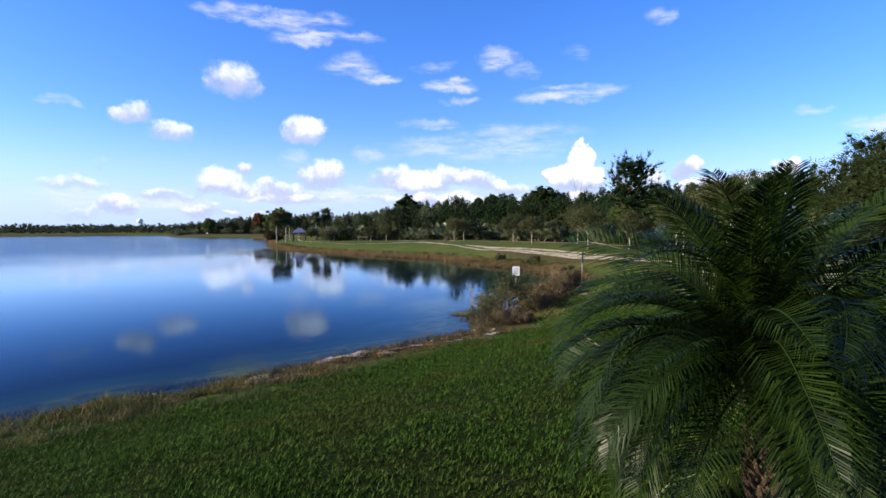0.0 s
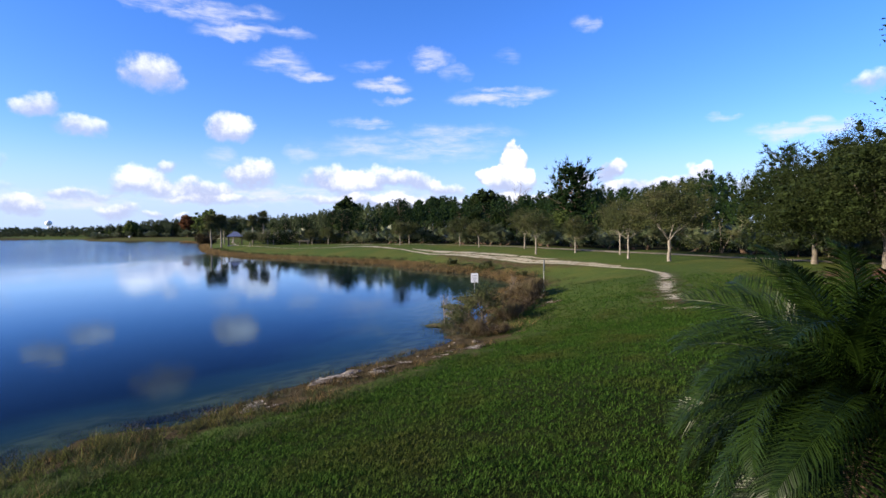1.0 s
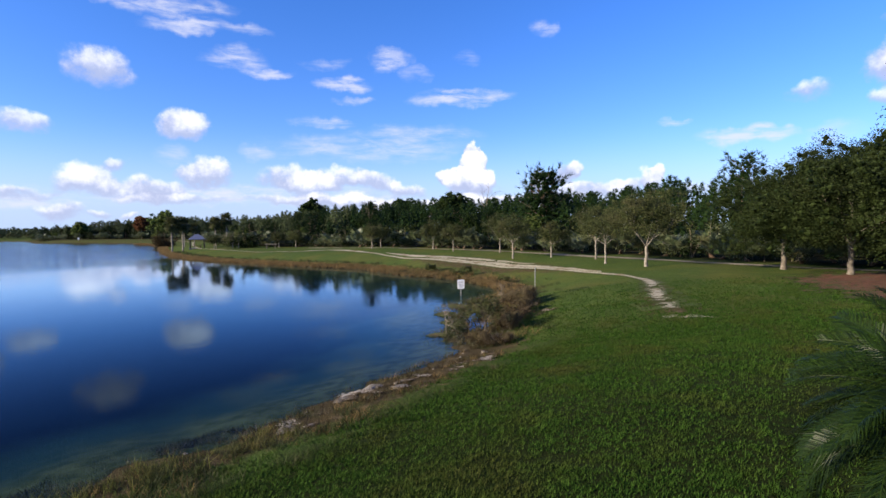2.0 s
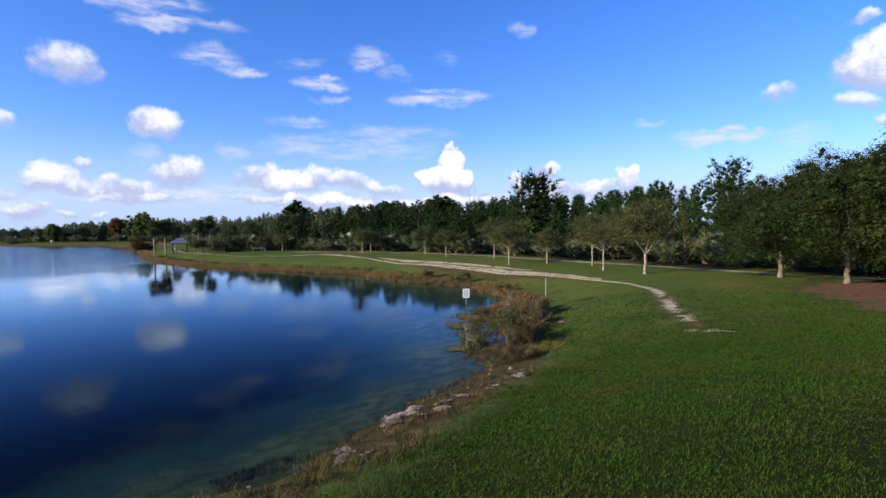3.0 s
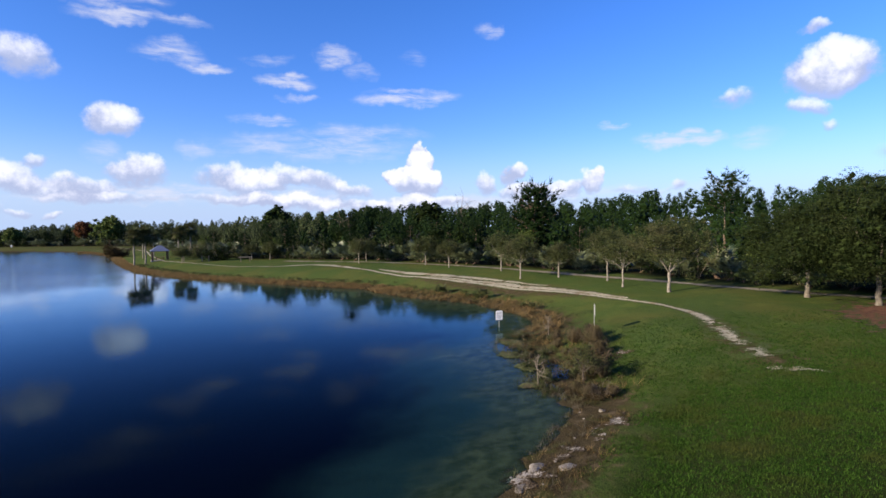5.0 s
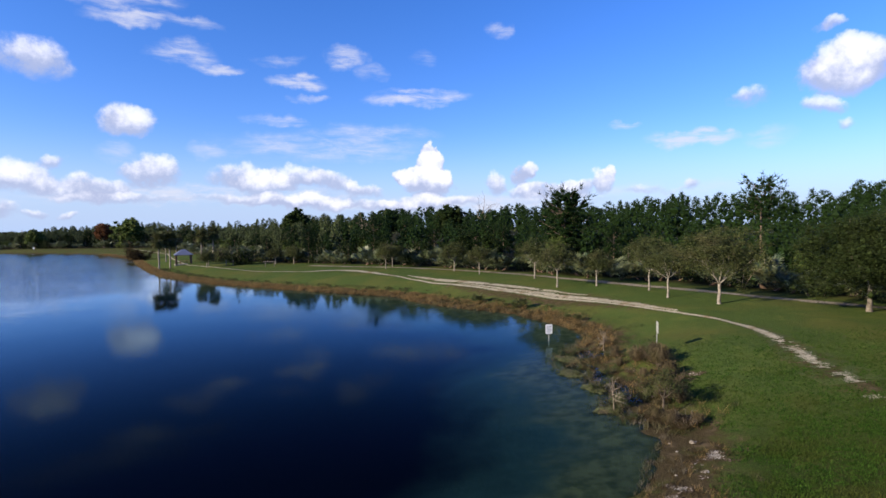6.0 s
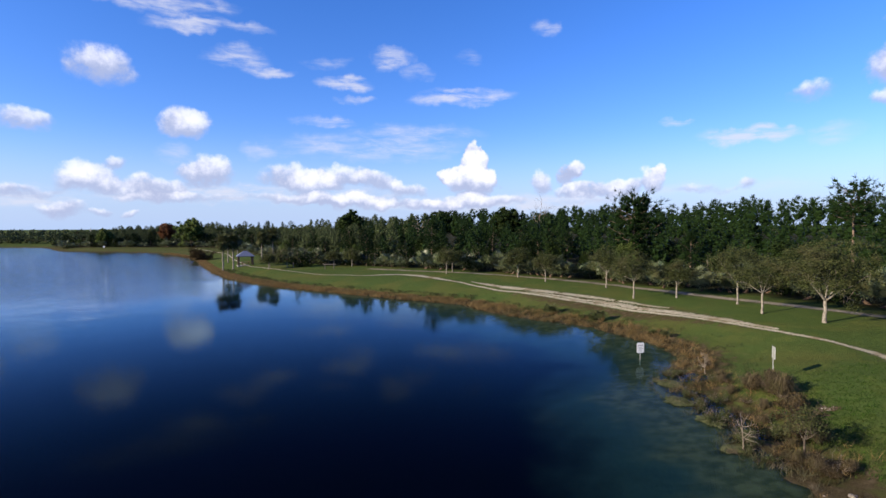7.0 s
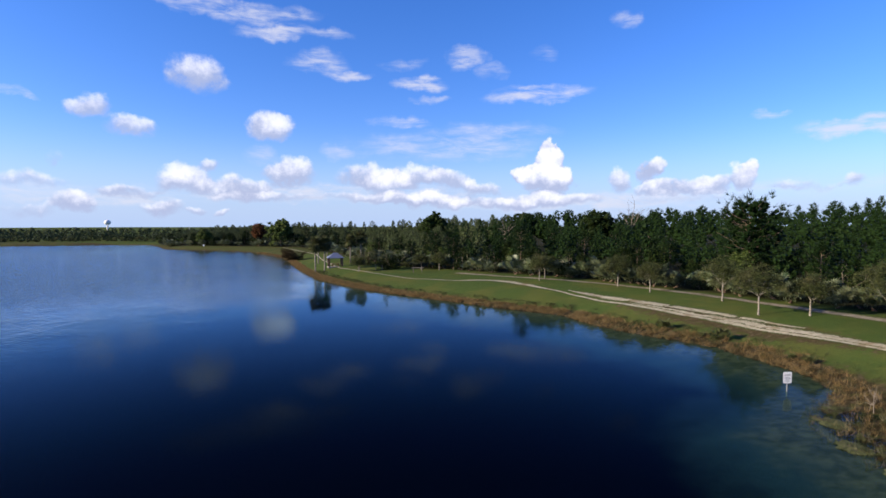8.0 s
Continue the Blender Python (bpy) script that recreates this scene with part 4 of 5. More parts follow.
def deep_woods():
    """The closed canopy behind the first rows."""
    r = np.random.default_rng(18)
    near, far_off = Geo(), Geo()
    line = np.array(WOODS, float)
    seg = np.hypot(*np.diff(line, axis=0).T)
    s = np.concatenate([[0], np.cumsum(seg)])
    for depth, gap in ((8, 2.8), (14, 2.6), (22, 2.4), (32, 2.4), (44, 2.7), (62, 3.2), (85, 3.6), (115, 4.2), (150, 5.0)):
        u = 8.0
        while u < (s[-1] if depth < 80 else 150):
            x, y = np.interp(u, s, line[:, 0]), np.interp(u, s, line[:, 1])
            i = min(int(np.searchsorted(s, u)), len(line) - 1)
            t = (line[i] - line[i - 1]) / seg[i - 1]
            off = depth + r.normal() * 2.0
            x, y = x + t[1] * off, y - t[0] * off
            tall = np.interp(x, [-140, -60, -25, 0, 20, 60], [8.6, 10.4, 10.8, 10.3, 10.8, 11.0]) * (np.interp(x, [-40, 10], [.72, .86]) + np.interp(x, [-40, 10], [.32, .16]) * r.random()) + min(depth, 60) * .012
            tall *= np.interp(np.hypot(x - 33.0, y - 70.5), [7, 12], [.66, 1.0]) * np.interp(depth, [8, 14, 22, 32, 44, 62], [.64, .76, .87, .97, 1.05, 1.14]) * np.interp(x, [10, 25], [1.0, 1.05])
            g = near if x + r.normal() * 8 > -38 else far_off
            # a compact head, and closed growth under it
            far, n = 1.0 if depth < 30 else 1.2, 15
            if r.random() < .65:
                q, deep_ = np.linspace(0, 1, n) ** .8, 2.3 + 1.0 * r.random()
                wide = (1.0 + .6 * r.random()) * np.interp(q, [0, .4, .75, .92, 1], [.75, 1, .8, .5, .1])
            else:
                q, deep_ = np.linspace(0, 1, n) ** .8, 3.4 + .8 * r.random()
                wide = (1.0 + .3 * r.random()) * np.interp(q, [0, .3, .7, 1], [1, .85, .42, .03])
            a = np.arange(n) * 2.4 + r.random() * 6.28
            wide = wide * far * (.45 + .55 * r.random(n))
            spot = np.column_stack([x + np.cos(a) * wide, y + np.sin(a) * wide, 1.2 + tall - deep_ * (1 - q)])
            lump = (.46 + .16 * r.random(n)) * far * np.interp(q, [.7, 1], [1, .55])
            tassels(r, g, spot, lump, 24, .34 * far, .036 * far, .85, .62, False)
            n = 10 if depth < 30 else 9
            low = .1 if depth < 30 else .18 if x > 5 and depth < 50 else .45
            spot = np.column_stack([x + r.normal(size=n) * .9, y + r.normal(size=n) * .9, 1.3 + np.linspace(low * tall, tall - deep_ * .75, n)])
            tassels(r, g, spot, (.6 + .35 * r.random(n)) * (1.0 if depth < 30 else 1.5), 34 if depth < 80 else 24, .4 * far, .042 * far ** 2, .9, .66, False)
            u += gap * (.6 + .8 * r.random()) * (1 if y < 150 else 1.3)
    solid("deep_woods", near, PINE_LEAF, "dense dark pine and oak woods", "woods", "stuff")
    solid("deep_woods", far_off, HAZY_LEAF, "dense green woods behind the shelter", "woods", "stuff")


deep_woods()

# -- single trees --
put(pine(51, "pine_tree", "very tall pine with a bare trunk and a flat crown", "woods", 11.6, 7.2, 3.2, .2, "round", 6), 33.8, 72.6, 1.0, 30)
put(pine(52, "pine_tree", "big bushy pine standing over the woods", "woods", 10.5, 1.6, 3.6, .22, "bushy", 14), 8.1, 78.1, 1.0, 60)
put(broad_tree(70, "woodland_tree", "tall round dark oak over the woods", "tree", "woods", 11.4, 4.6, 4.0, .25, BARK, WOOD_LEAF, 230, 70, .9, .12, twigs=0, core=.6), -49, 153)
put(broad_tree(71, "woodland_tree", "round dark tree over the woods", "tree", "woods", 11.4, 4.6, 3.7, .22, BARK, WOOD_LEAF, 230, 70, .9, .12, twigs=0, core=.6), -23.7, 166)
put(broad_tree(72, "woodland_tree", "round dark tree over the woods", "tree", "woods", 10.6, 4.4, 3.4, .22, BARK, WOOD_LEAF, 230, 70, .9, .12, twigs=0, core=.6), -6.5, 123.6)
put(broad_tree(73, "rusty_tree", "rust-red leaved tree among green woods", "tree", "woods", 9.0, 2.0, 3.2, .2, BARK, RUST_LEAF, 110, 40, .9, .2, twigs=0, core=.55), -139, 213)
put(broad_tree(74, "woodland_tree", "broad light green tree at the edge of the woods", "tree", "woods", 10.4, 1.2, 5.2, .25, BARK, LIGHT_LEAF, 130, 50, 1.1, .22, twigs=0, core=.6), -125, 206)
put(broad_tree(75, "woodland_tree", "light green tree on the far bank", "tree", "woods", 6.6, 1.0, 3.2, .2, BARK, LIGHT_LEAF, 90, 40, .95, .2, twigs=0, core=.6), -165, 213)
for k, (x, y, sc) in enumerate(((-152, 212, 1.05), (-147, 216, 1.12), (-112, 199, 1.0), (-106, 196, .95), (-157, 218, .9), (-172, 217, .75), (-100, 184, .9))):
    copy_thing(BROADS[k % 4], rise(x, y, sc, 1, 80 * k))

OAKS = [  # x, y, height, clear trunk, reach, clumps
    (19.1, 37.7, 6.9, 2.0, 3.9, 380, 5), (20.6, 33.4, 8.4, 1.9, 4.9, 600, 6), (26.0, 36.5, 9.6, 2.2, 5.5, 240, 7), (22.5, 27.0, 9.8, 2.2, 5.2, 300, 9)]
for x, y, t, c, w, n, sd in OAKS:
    put(broad_tree(sd, "live_oak", "large dense live oak with a pale trunk", "oak tree", "live oaks", t, c, w, .165, OAK_BARK, OAK_LEAF, n, 170 if sd < 7 else 100, .86 if sd < 7 else .9, .05 if sd < 7 else .08, droop=.75, core=.28), x, y, 1, 40 * sd)
put(broad_tree(19, "live_oak", "large live oak reaching over the lawn", "oak tree", "live oaks", 9.5, 3.0, 6.0, .26, OAK_BARK, OAK_LEAF, 200, 110, .8, .06, core=.36), 14.8, 12.0, 1, 0)

YOUNG = [  # x, y, height, reach, seed
    (11.55, 43.5, 6.3, 3.2, 21), (9.6, 52.5, 5.4, 2.4, 22), (9.4, 48.0, 4.8, 2.2, 23), (1.9, 58.0, 4.9, 2.2, 24), (6.0, 57.4, 3.8, 1.9, 25), (.9, 65.0, 4.8, 2.1, 26),
    (-5.1, 72.4, 3.8, 1.7, 27), (-8.2, 77.6, 4.2, 1.8, 28), (-18.6, 84.4, 3.9, 1.6, 29), (-17.8, 88.2, 3.6, 1.6, 30), (-38.2, 105.7, 3.4, 1.7, 31), (-53.9, 102.9, 3.0, 1.5, 32), (-42.0, 106.5, 3.2, 1.6, 33)]
for x, y, t, w, sd in YOUNG:
    put(broad_tree(sd, "young_oak", "young oak with thin olive-brown leaves and pale trunk", "tree", "row of young oaks", t, t * (.26 if t > 6 else .36), w * (1 if t > 6 else .94), .14 if t > 6 else .085, PALE_BARK, YOUNG_LEAF, 330 if t > 6 else 135, 72 if t > 6 else 56, .46, .050, droop=.45 if t > 6 else .25, core=.24), x, y, 1, sd * 37)
put(shrub(102, "point_bush", "dark brown bush on the point of the shore", "bushes", 2.9, 2.3, BRUSH, 110, 26, .55, .14, 30, TWIGS), -87.5, 142.6)
put(shrub(103, "point_bush", "low brown bush on the point of the shore", "bushes", 2.0, 2.2, BRUSH, 90, 24, .5, .14, 26, TWIGS), -94.5, 153.0)
put(shrub(100, "round_bush", "large dark round bush on the lawn", "bushes", 3.4, 2.4, WOOD_LEAF, 120, 24, .5, .12), -48.6, 106.8)
put(shrub(101, "round_bush", "dark olive bush beside the shelter", "bushes", 2.8, 2.0, SCRUB_LEAF, 90, 22, .5, .12), -57.0, 116.0)

palm_tree = put(cabbage_palm(110, 6.0), -64.7, 106.6)
for k, (x, y, sc) in enumerate(((-63.5, 108.6, .97), (-72.7, 126.0, .8), (-62.4, 121.0, .9), (-60.4, 122.5, 1.0), (-71.0, 127.5, .78))):
    copy_thing(palm_tree, rise(x, y, sc, 1, 70 * k + 30))


def bare_tree(seed, name, label, x, y, tall, mat, spread_=.35, radius=.05):
    r = np.random.default_rng(seed)
    g, tips = Geo(), []
    pts, out = limb(r, g, (0, 0, -.1), (0, 0, 1), tall * .75, radius, 1, tips, .1, 6)
    for _ in range(9):
        way = np.array([0, 0, .9]) + units(r, 1)[0] * (spread_ + .5)
        p2, o2 = limb(r, g, pts[r.integers(2, 6)], way / np.linalg.norm(way), tall * .34, radius * .5, 1, tips, .3, 4)
        for _ in range(4):
            limb(r, g, p2[r.integers(1, 6)], o2 + units(r, 1)[0] * .8, tall * .16, radius * .22, 0, tips, .4, 3)
    ob = thing(name, label, "dead tree")
    part("trunk", g, mat, ob)
    put(ob, x, y)


bare_tree(120, "dead_tree", "bare dead tree standing above the woods", 2.0, 128.0, 12.6, DEAD_WOOD, .3, .13)
bare_tree(121, "dead_tree", "bare grey dead trunk in the woods", -26.2, 121.3, 8.4, DEAD_WOOD, .15, .16)
bare_tree(122, "dead_tree", "bleached bare sapling on the bank", -.7, 35.4, 1.7, DEAD_WOOD, .7, .03)
bare_tree(123, "dead_tree", "bleached bare sapling in shallow water", -4.0, 24.3, 1.5, DEAD_WOOD, .8, .03)


# ---- the near palm ----
def frond_mesh(seed, length, sag):
    """One feather leaf: an arched midrib with two rows of narrow leaflets."""
    r = np.random.default_rng(seed)
    g = Geo()
    n = 16
    u = np.linspace(0, 1, n)
    ang = radians(20) - sag * u ** 1.25
    step = length / (n - 1)
    x = np.concatenate([[0], np.cumsum(np.cos(ang[:-1]) * step)])
    z = np.concatenate([[0], np.cumsum(np.sin(ang[:-1]) * step)])
    y = .03 * np.sin(u * 3 + seed)
    rib = np.column_stack([x, y, z])
    g.tube(rib, np.linspace(.014, .003, n), 4)
    pairs = 88
    q = np.linspace(.12, .99, pairs)
    c = np.column_stack([np.interp(q, u, rib[:, k]) for k in range(3)])
    t = np.column_stack([np.gradient(c[:, k]) for k in range(3)])
    t /= np.linalg.norm(t, axis=1)[:, None]
    nrm = np.cross(np.tile([0, 1.0, 0], (pairs, 1)), t) * -1
    for sgn in (-1, 1):
        ln = length * .20 * np.sin(np.pi * np.clip(q * .88 + .1, 0, 1)) ** .6 * (1 + r.normal(size=pairs) * .07)
        fwd = .45 + .5 * q + r.normal(size=pairs) * .06
        d = t * fwd[:, None] + np.array([0, sgn, 0]) * .9 + nrm * (.30 + r.normal(size=pairs) * .12)[:, None]
        d /= np.linalg.norm(d, axis=1)[:, None]
        mid = c + d * ln[:, None] * .55
        tip = c + d * ln[:, None] + np.array([0, 0, -1]) * (ln * .30)[:, None]
        across = t * .0075
        v = np.stack([c - across * .6, c + across * .6, mid + across, mid - across], 1)
        g.add(v.reshape(-1, 3), np.arange(pairs * 4).reshape(-1, 4))
        v = np.stack([mid - across, mid + across, tip], 1)
        g.add(v.reshape(-1, 3), np.arange(pairs * 3).reshape(-1, 3))
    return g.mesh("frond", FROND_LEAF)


def near_palm(x, y):
    r = np.random.default_rng(31)
    ob = thing("date_palm", "bushy dwarf date palm with arching glossy fronds on the lawn", "palm tree")
    put(ob, x, y)
    tall = 1.18
    g = Geo()
    zs = np.linspace(-.15, tall, 12)
    g.tube(np.column_stack([.05 * np.sin(zs * 2), .03 * np.cos(zs * 3), zs]), np.interp(zs, [-.15, .2, 1.0, tall], [.13, .085, .08, .11]), 10)
    part("trunk", g, PALM_BARK, ob, smooth=True)
    stub = Geo()
    stub.tube([(0, 0, 0), (.05, 0, .05), (.075, 0, .12)], [.030, .024, .012], 5)
    stub = stub.mesh("leaf_base", PALM_BARK)
    for k in range(70):
        a, h = k * 137.5, .15 + k * (tall - .15) / 70
        s = part("leaf_base", stub, None, ob)
        s.matrix_basis = pose(.07 * math.cos(radians(a)), .07 * math.sin(radians(a)), h, 0, 0, a)
    kinds = [frond_mesh(200 + i, L, s) for i, (L, s) in enumerate(((1.75, 1.5), (1.95, 1.75), (1.6, 1.25), (1.85, 1.95), (1.65, .95)))]
    for k in range(92):
        a = k * 137.5 + r.normal() * 9
        u = k / 91
        tip = -8 - 62 * (1 - u) ** 1.2 + r.normal() * 6
        lift = 27 - 53 * (1 - u) ** 1.2 + 38 * u ** 3 + r.normal() * 6
        m = kinds[4 if u > .85 else int(r.integers(0, 4))]
        s = part("frond", m, None, ob)
        s.matrix_basis = pose(0, 0, tall + .02 + .12 * u, 0, 0, a) @ pose(.05, 0, 0, 0, -lift, 0) @ pose(0, 0, 0, r.normal() * 22, 0, 0)
    return ob


near_palm(2.08, 4.96)


# ---- the brush on the bank ----
def bunchgrass(seed, tall):
    """A thick clump of long dry blades that arch over."""
    r = np.random.default_rng(seed)
    n = 420
    a = r.random(n) * 6.28
    out = np.column_stack([np.cos(a), np.sin(a), a * 0])
    root = out * (.22 * r.random(n))[:, None]
    reach, h = tall * (.25 + .75 * r.random(n)), tall * (.45 + .65 * r.random(n))
    side = np.column_stack([-np.sin(a), np.cos(a), a * 0]) * .011
    mid = root + out * (reach * .45)[:, None] + np.column_stack([a * 0, a * 0, h])
    tip = root + out * reach[:, None] + np.column_stack([a * 0, a * 0, h * (.35 + .5 * r.random(n))])
    g = Geo()
    g.add(np.stack([root - side, root + side, mid + side * .8, mid - side * .8], 1).reshape(-1, 3), np.arange(n * 4).reshape(-1, 4))
    g.blades(mid, tip, side * .8)
    ob = thing("bunch_grass", "arching clump of grey-brown dead grass on the bank", "grass clump", "bunch grasses")
    part("blades", g, DRY_BLADE, ob)
    return ob


BRUSHES = [shrub(130 + i, "bank_brush", "tangled brown leafless brush on the bank", "bank brush", t, w, BRUSH, 60, 9, .30, .06, 40, m)
           for i, (t, w, m) in enumerate(((1.15, 1.2, TWIGS), (.85, 1.3, BARK), (1.4, 1.0, TWIGS)))]
BUNCHES, seen_bunch = [bunchgrass(170 + i, t) for i, t in enumerate((1.15, .9))], set()
for k, (x, y, s) in enumerate(((.3, 29.3, .95), (0, 27.6, .85), (-.3, 30.8, .75), (-.9, 28.6, .6), (-.7, 25.6, .6), (-.9, 32.9, .6), (-2.3, 22.5, .5), (-1.9, 24.6, .5), (-.6, 33.6, .5), (-1.6, 27.2, .5), (-.9, 24.6, .7), (-1.3, 31.0, .6), (-2.6, 23.2, .5), (-1.2, 22.3, .5), (.6, 30.6, .8))):
    used_or_copy(BUNCHES, seen_bunch, k % 2, rise(x, y, s, 1, k * 65))
GREENS = [shrub(140 + i, "bank_shrub", "low olive green shrub at the water's edge", "bank shrubs", t, w, SCRUB_LEAF, 60, 16, .25, .06, 20)
          for i, (t, w) in enumerate(((1.1, 1.0), (.7, 1.2)))]
seen_brush, seen_green = set(), set()
for k, (x, y, s) in enumerate(((-2.5, 22.6, .5), (-1.7, 22.4, .5), (-.5, 26.4, .75), (-.2, 28.2, .9), (-1.2, 29.6, .5), (.2, 29.8, .8), (-.7, 32.4, .5),
                               (-.6, 34.2, .45), (-1.2, 25.2, .65), (-2.1, 22.0, .5), (.4, 28.8, .8), (-.1, 36.6, .4), (-.9, 27.4, .7), (-1.6, 23.0, .5), (-.4, 30.8, .7), (-2.9, 22.9, .4))):
    used_or_copy(BRUSHES, seen_brush, k % 3, rise(x, y, s, 1, k * 77))
for k, (x, y, s) in enumerate(((-3.4, 25.2, .5), (-3.6, 27.6, .55), (-3.4, 29.6, .6), (-3.2, 31.4, .6), (-1.6, 26.0, .9), (-2.2, 30.4, .8), (-3.9, 24.2, .6), (-3.4, 23.4, .5), (-1.0, 33.6, .7), (-2.8, 35.0, .6))):
    used_or_copy(GREENS, seen_green, k % 2, rise(x, y, s, 1, k * 95, max(.0, float(height([(x, y)])[0]))))
put(broad_tree(150, "small_bank_tree", "small olive-brown tree with a bare stem on the bank", "tree", "bank shrubs", 2.2, .85, .85, .045, DARK_BARK, YOUNG_LEAF, 55, 26, .28, .04, droop=.3), -2.2, 23.4)
BANK_PALMETTOS, seen_palmetto = [palmetto(95 + i, 20 + 4 * i, .55, CROWN_LEAF) for i in range(2)], set()
for k, (x, y, s) in enumerate(((-3.0, 52.0, .7), (-7.0, 55.8, .65), (.3, 44.9, .65), (-3.7, 52.2, .6), (-4.4, 53.0, .5), (-.2, 46.0, .5))):
    used_or_copy(BANK_PALMETTOS, seen_palmetto, k % 2, rise(x, y, s, 1, 60 * k))


MAT_WEED = surface("floating_weed", (.0385, .0464, .0128), (.0910, .0960, .0360), 3.0, 30, .9, .8, .04, third=(.0630, .0520, .0240))


def weed_mat(k, x, y, rx, ry):
    a = np.linspace(0, 2 * np.pi, 18, endpoint=False)
    ring = np.column_stack([x + rx * np.cos(a), y + ry * np.sin(a)])
    lo, step = ring.min(0) - .4, .07
    xs, ys = np.arange(lo[0], x + rx + .4, step), np.arange(lo[1], y + ry + .4, step)
    gx, gy = np.meshgrid(xs, ys, indexing="ij")
    d = 1 - np.hypot((gx - x) / rx, (gy - y) / ry) + .3 * ripple(gx, gy, 2.3) + .2 * ripple(gx, gy, 7.0)
    ok = (d[:-1, :-1] + d[1:, 1:]) > 0
    n, m = gx.shape
    i, j = np.meshgrid(np.arange(n - 1), np.arange(m - 1), indexing="ij")
    f = np.stack([i * m + j, (i + 1) * m + j, (i + 1) * m + j + 1, i * m + j + 1], -1)[ok]
    r = np.random.default_rng(500 + k)
    z = .012 + .07 * np.clip(d, 0, 1) + r.random(gx.shape) * .03
    g = Geo()
    g.add(np.column_stack([gx.ravel(), gy.ravel(), z.ravel()]), f.reshape(-1, 4))
    ob = solid("weed_mat", g, MAT_WEED, "olive mat of water weed floating at the bank", "water weed")
    tagged(ob, group="weed mats")


for k, (x, y, rx, ry) in enumerate(((-4.3, 24.3, .6, .45), (-3.9, 27.4, .5, .7), (-4.3, 30.2, .7, .7), (-3.6, 33.4, .8, .8), (-2.2, 35.9, .7, .5))):
    weed_mat(k, x, y, rx, ry)


def scatter_line(r, n, lo, hi, y0, y1):
    """Random places beside the waterline: distance lo to hi inland, y between y0 and y1."""
    line = np.array(SHORE[3:44], float)
    seg = np.hypot(*np.diff(line, axis=0).T)
    s = np.concatenate([[0], np.cumsum(seg)])
    u = r.random(n * 4) * s[-1]
    x, y = np.interp(u, s, line[:, 0]), np.interp(u, s, line[:, 1])
    i = np.clip(np.searchsorted(s, u), 1, len(line) - 1)
    t = (line[i] - line[i - 1]) / seg[i - 1][:, None]
    off = lo + (hi - lo) * r.random(len(u))
    pts = np.column_stack([x + t[:, 1] * off, y - t[:, 0] * off])
    ok = (pts[:, 1] > y0) & (pts[:, 1] < y1)
    return pts[ok][:n]


def tufts(name, mat, label, category, seed, sets, blades):
    """Grasses as single tapered blades; sets: count, lo, hi, y0, y1, tall, wide."""
    r = np.random.default_rng(seed)
    g = Geo()
    for n, lo, hi, y0, y1, tall, wide in sets:
        pts = scatter_line(r, n, lo, hi, y0, y1)
        clump = ripple(pts[:, 0], pts[:, 1], 1.6) + ripple(pts[:, 0], pts[:, 1], 4.7) * .6
        pts = pts[clump > -.35 + r.normal(size=len(pts)) * .3]
        p = np.repeat(pts, blades, axis=0) + r.normal(size=(len(pts) * blades, 2)) * .09
        z = np.maximum(height(p), -.25)
        root = np.column_stack([p, z - .02])
        h = tall * (.45 + .75 * r.random(len(p)))
        bend = r.normal(size=(len(p), 2)) * (h * .6)[:, None]
        tip = root + np.column_stack([bend, h])
        a = r.random(len(p)) * 6.28
        side = np.column_stack([np.cos(a), np.sin(a), np.zeros(len(p))]) * wide
        g.blades(root, tip, side)
    solid(name, g, mat, label, category, "stuff")


tufts("dry_reeds", REED, "orange-brown dry grasses along the lake bank", "grass", 161,
      ((1300, -.2, 2.1, 36, 46, .38, .012), (2100, -.2, 3.0, 45, 62, .42, .012), (3000, -.2, 2.2, 60, 100, .42, .018), (1600, -.2, 1.8, 95, 200, .5, .03), (380, .1, 3.6, 20, 37, .38, .008), (350, .1, 2.2, 12, 21, .22, .007), (350, .2, 2.6, 3, 13, .2, .007)), 14)
tufts("bank_weeds", WEED, "grey-brown weeds standing in the shallow edge", "grass", 162,
      ((1500, -1.4, .2, 4, 12.5, .17, .008), (500, -.3, 1.2, 12, 24, .22, .007), (500, -.8, .8, 22, 38, .4, .009), (700, -.4, 1.9, 36, 70, .35, .012)), 12)


tufts("olive_grass", SCRUB_LEAF, "olive green rough grass above the waterline", "grass", 163,
      ((4200, .1, 3.0, 3, 13.5, .2, .009), (700, 1.2, 3.4, 12, 24, .16, .007), (420, -1.2, .5, 22.5, 37, .42, .009), (900, 1.0, 4.6, 22, 50, .28, .010), (1700, .8, 4.0, 50, 110, .34, .018)), 12)


tufts("brown_sedge", BRUSH, "dark brown dead sedge matted along the waterline", "grass", 164,
      ((1500, -1.5, -.1, 3, 13, .13, .009), (250, -.3, .9, 3, 14, .2, .009), (1100, -.3, 2.2, 12, 24, .2, .009), (700, -.4, 2.6, 22, 38, .3, .010), (900, -.3, 2.2, 38, 70, .36, .014)), 13)


tufts("yellow_weeds", YELLOW_WEED, "yellow-green weeds in clumps along the near bank", "grass", 165,
      ((1500, -.1, 1.7, 3, 9.0, .32, .010), (900, .1, 1.4, 8.8, 12.5, .28, .009)), 12)


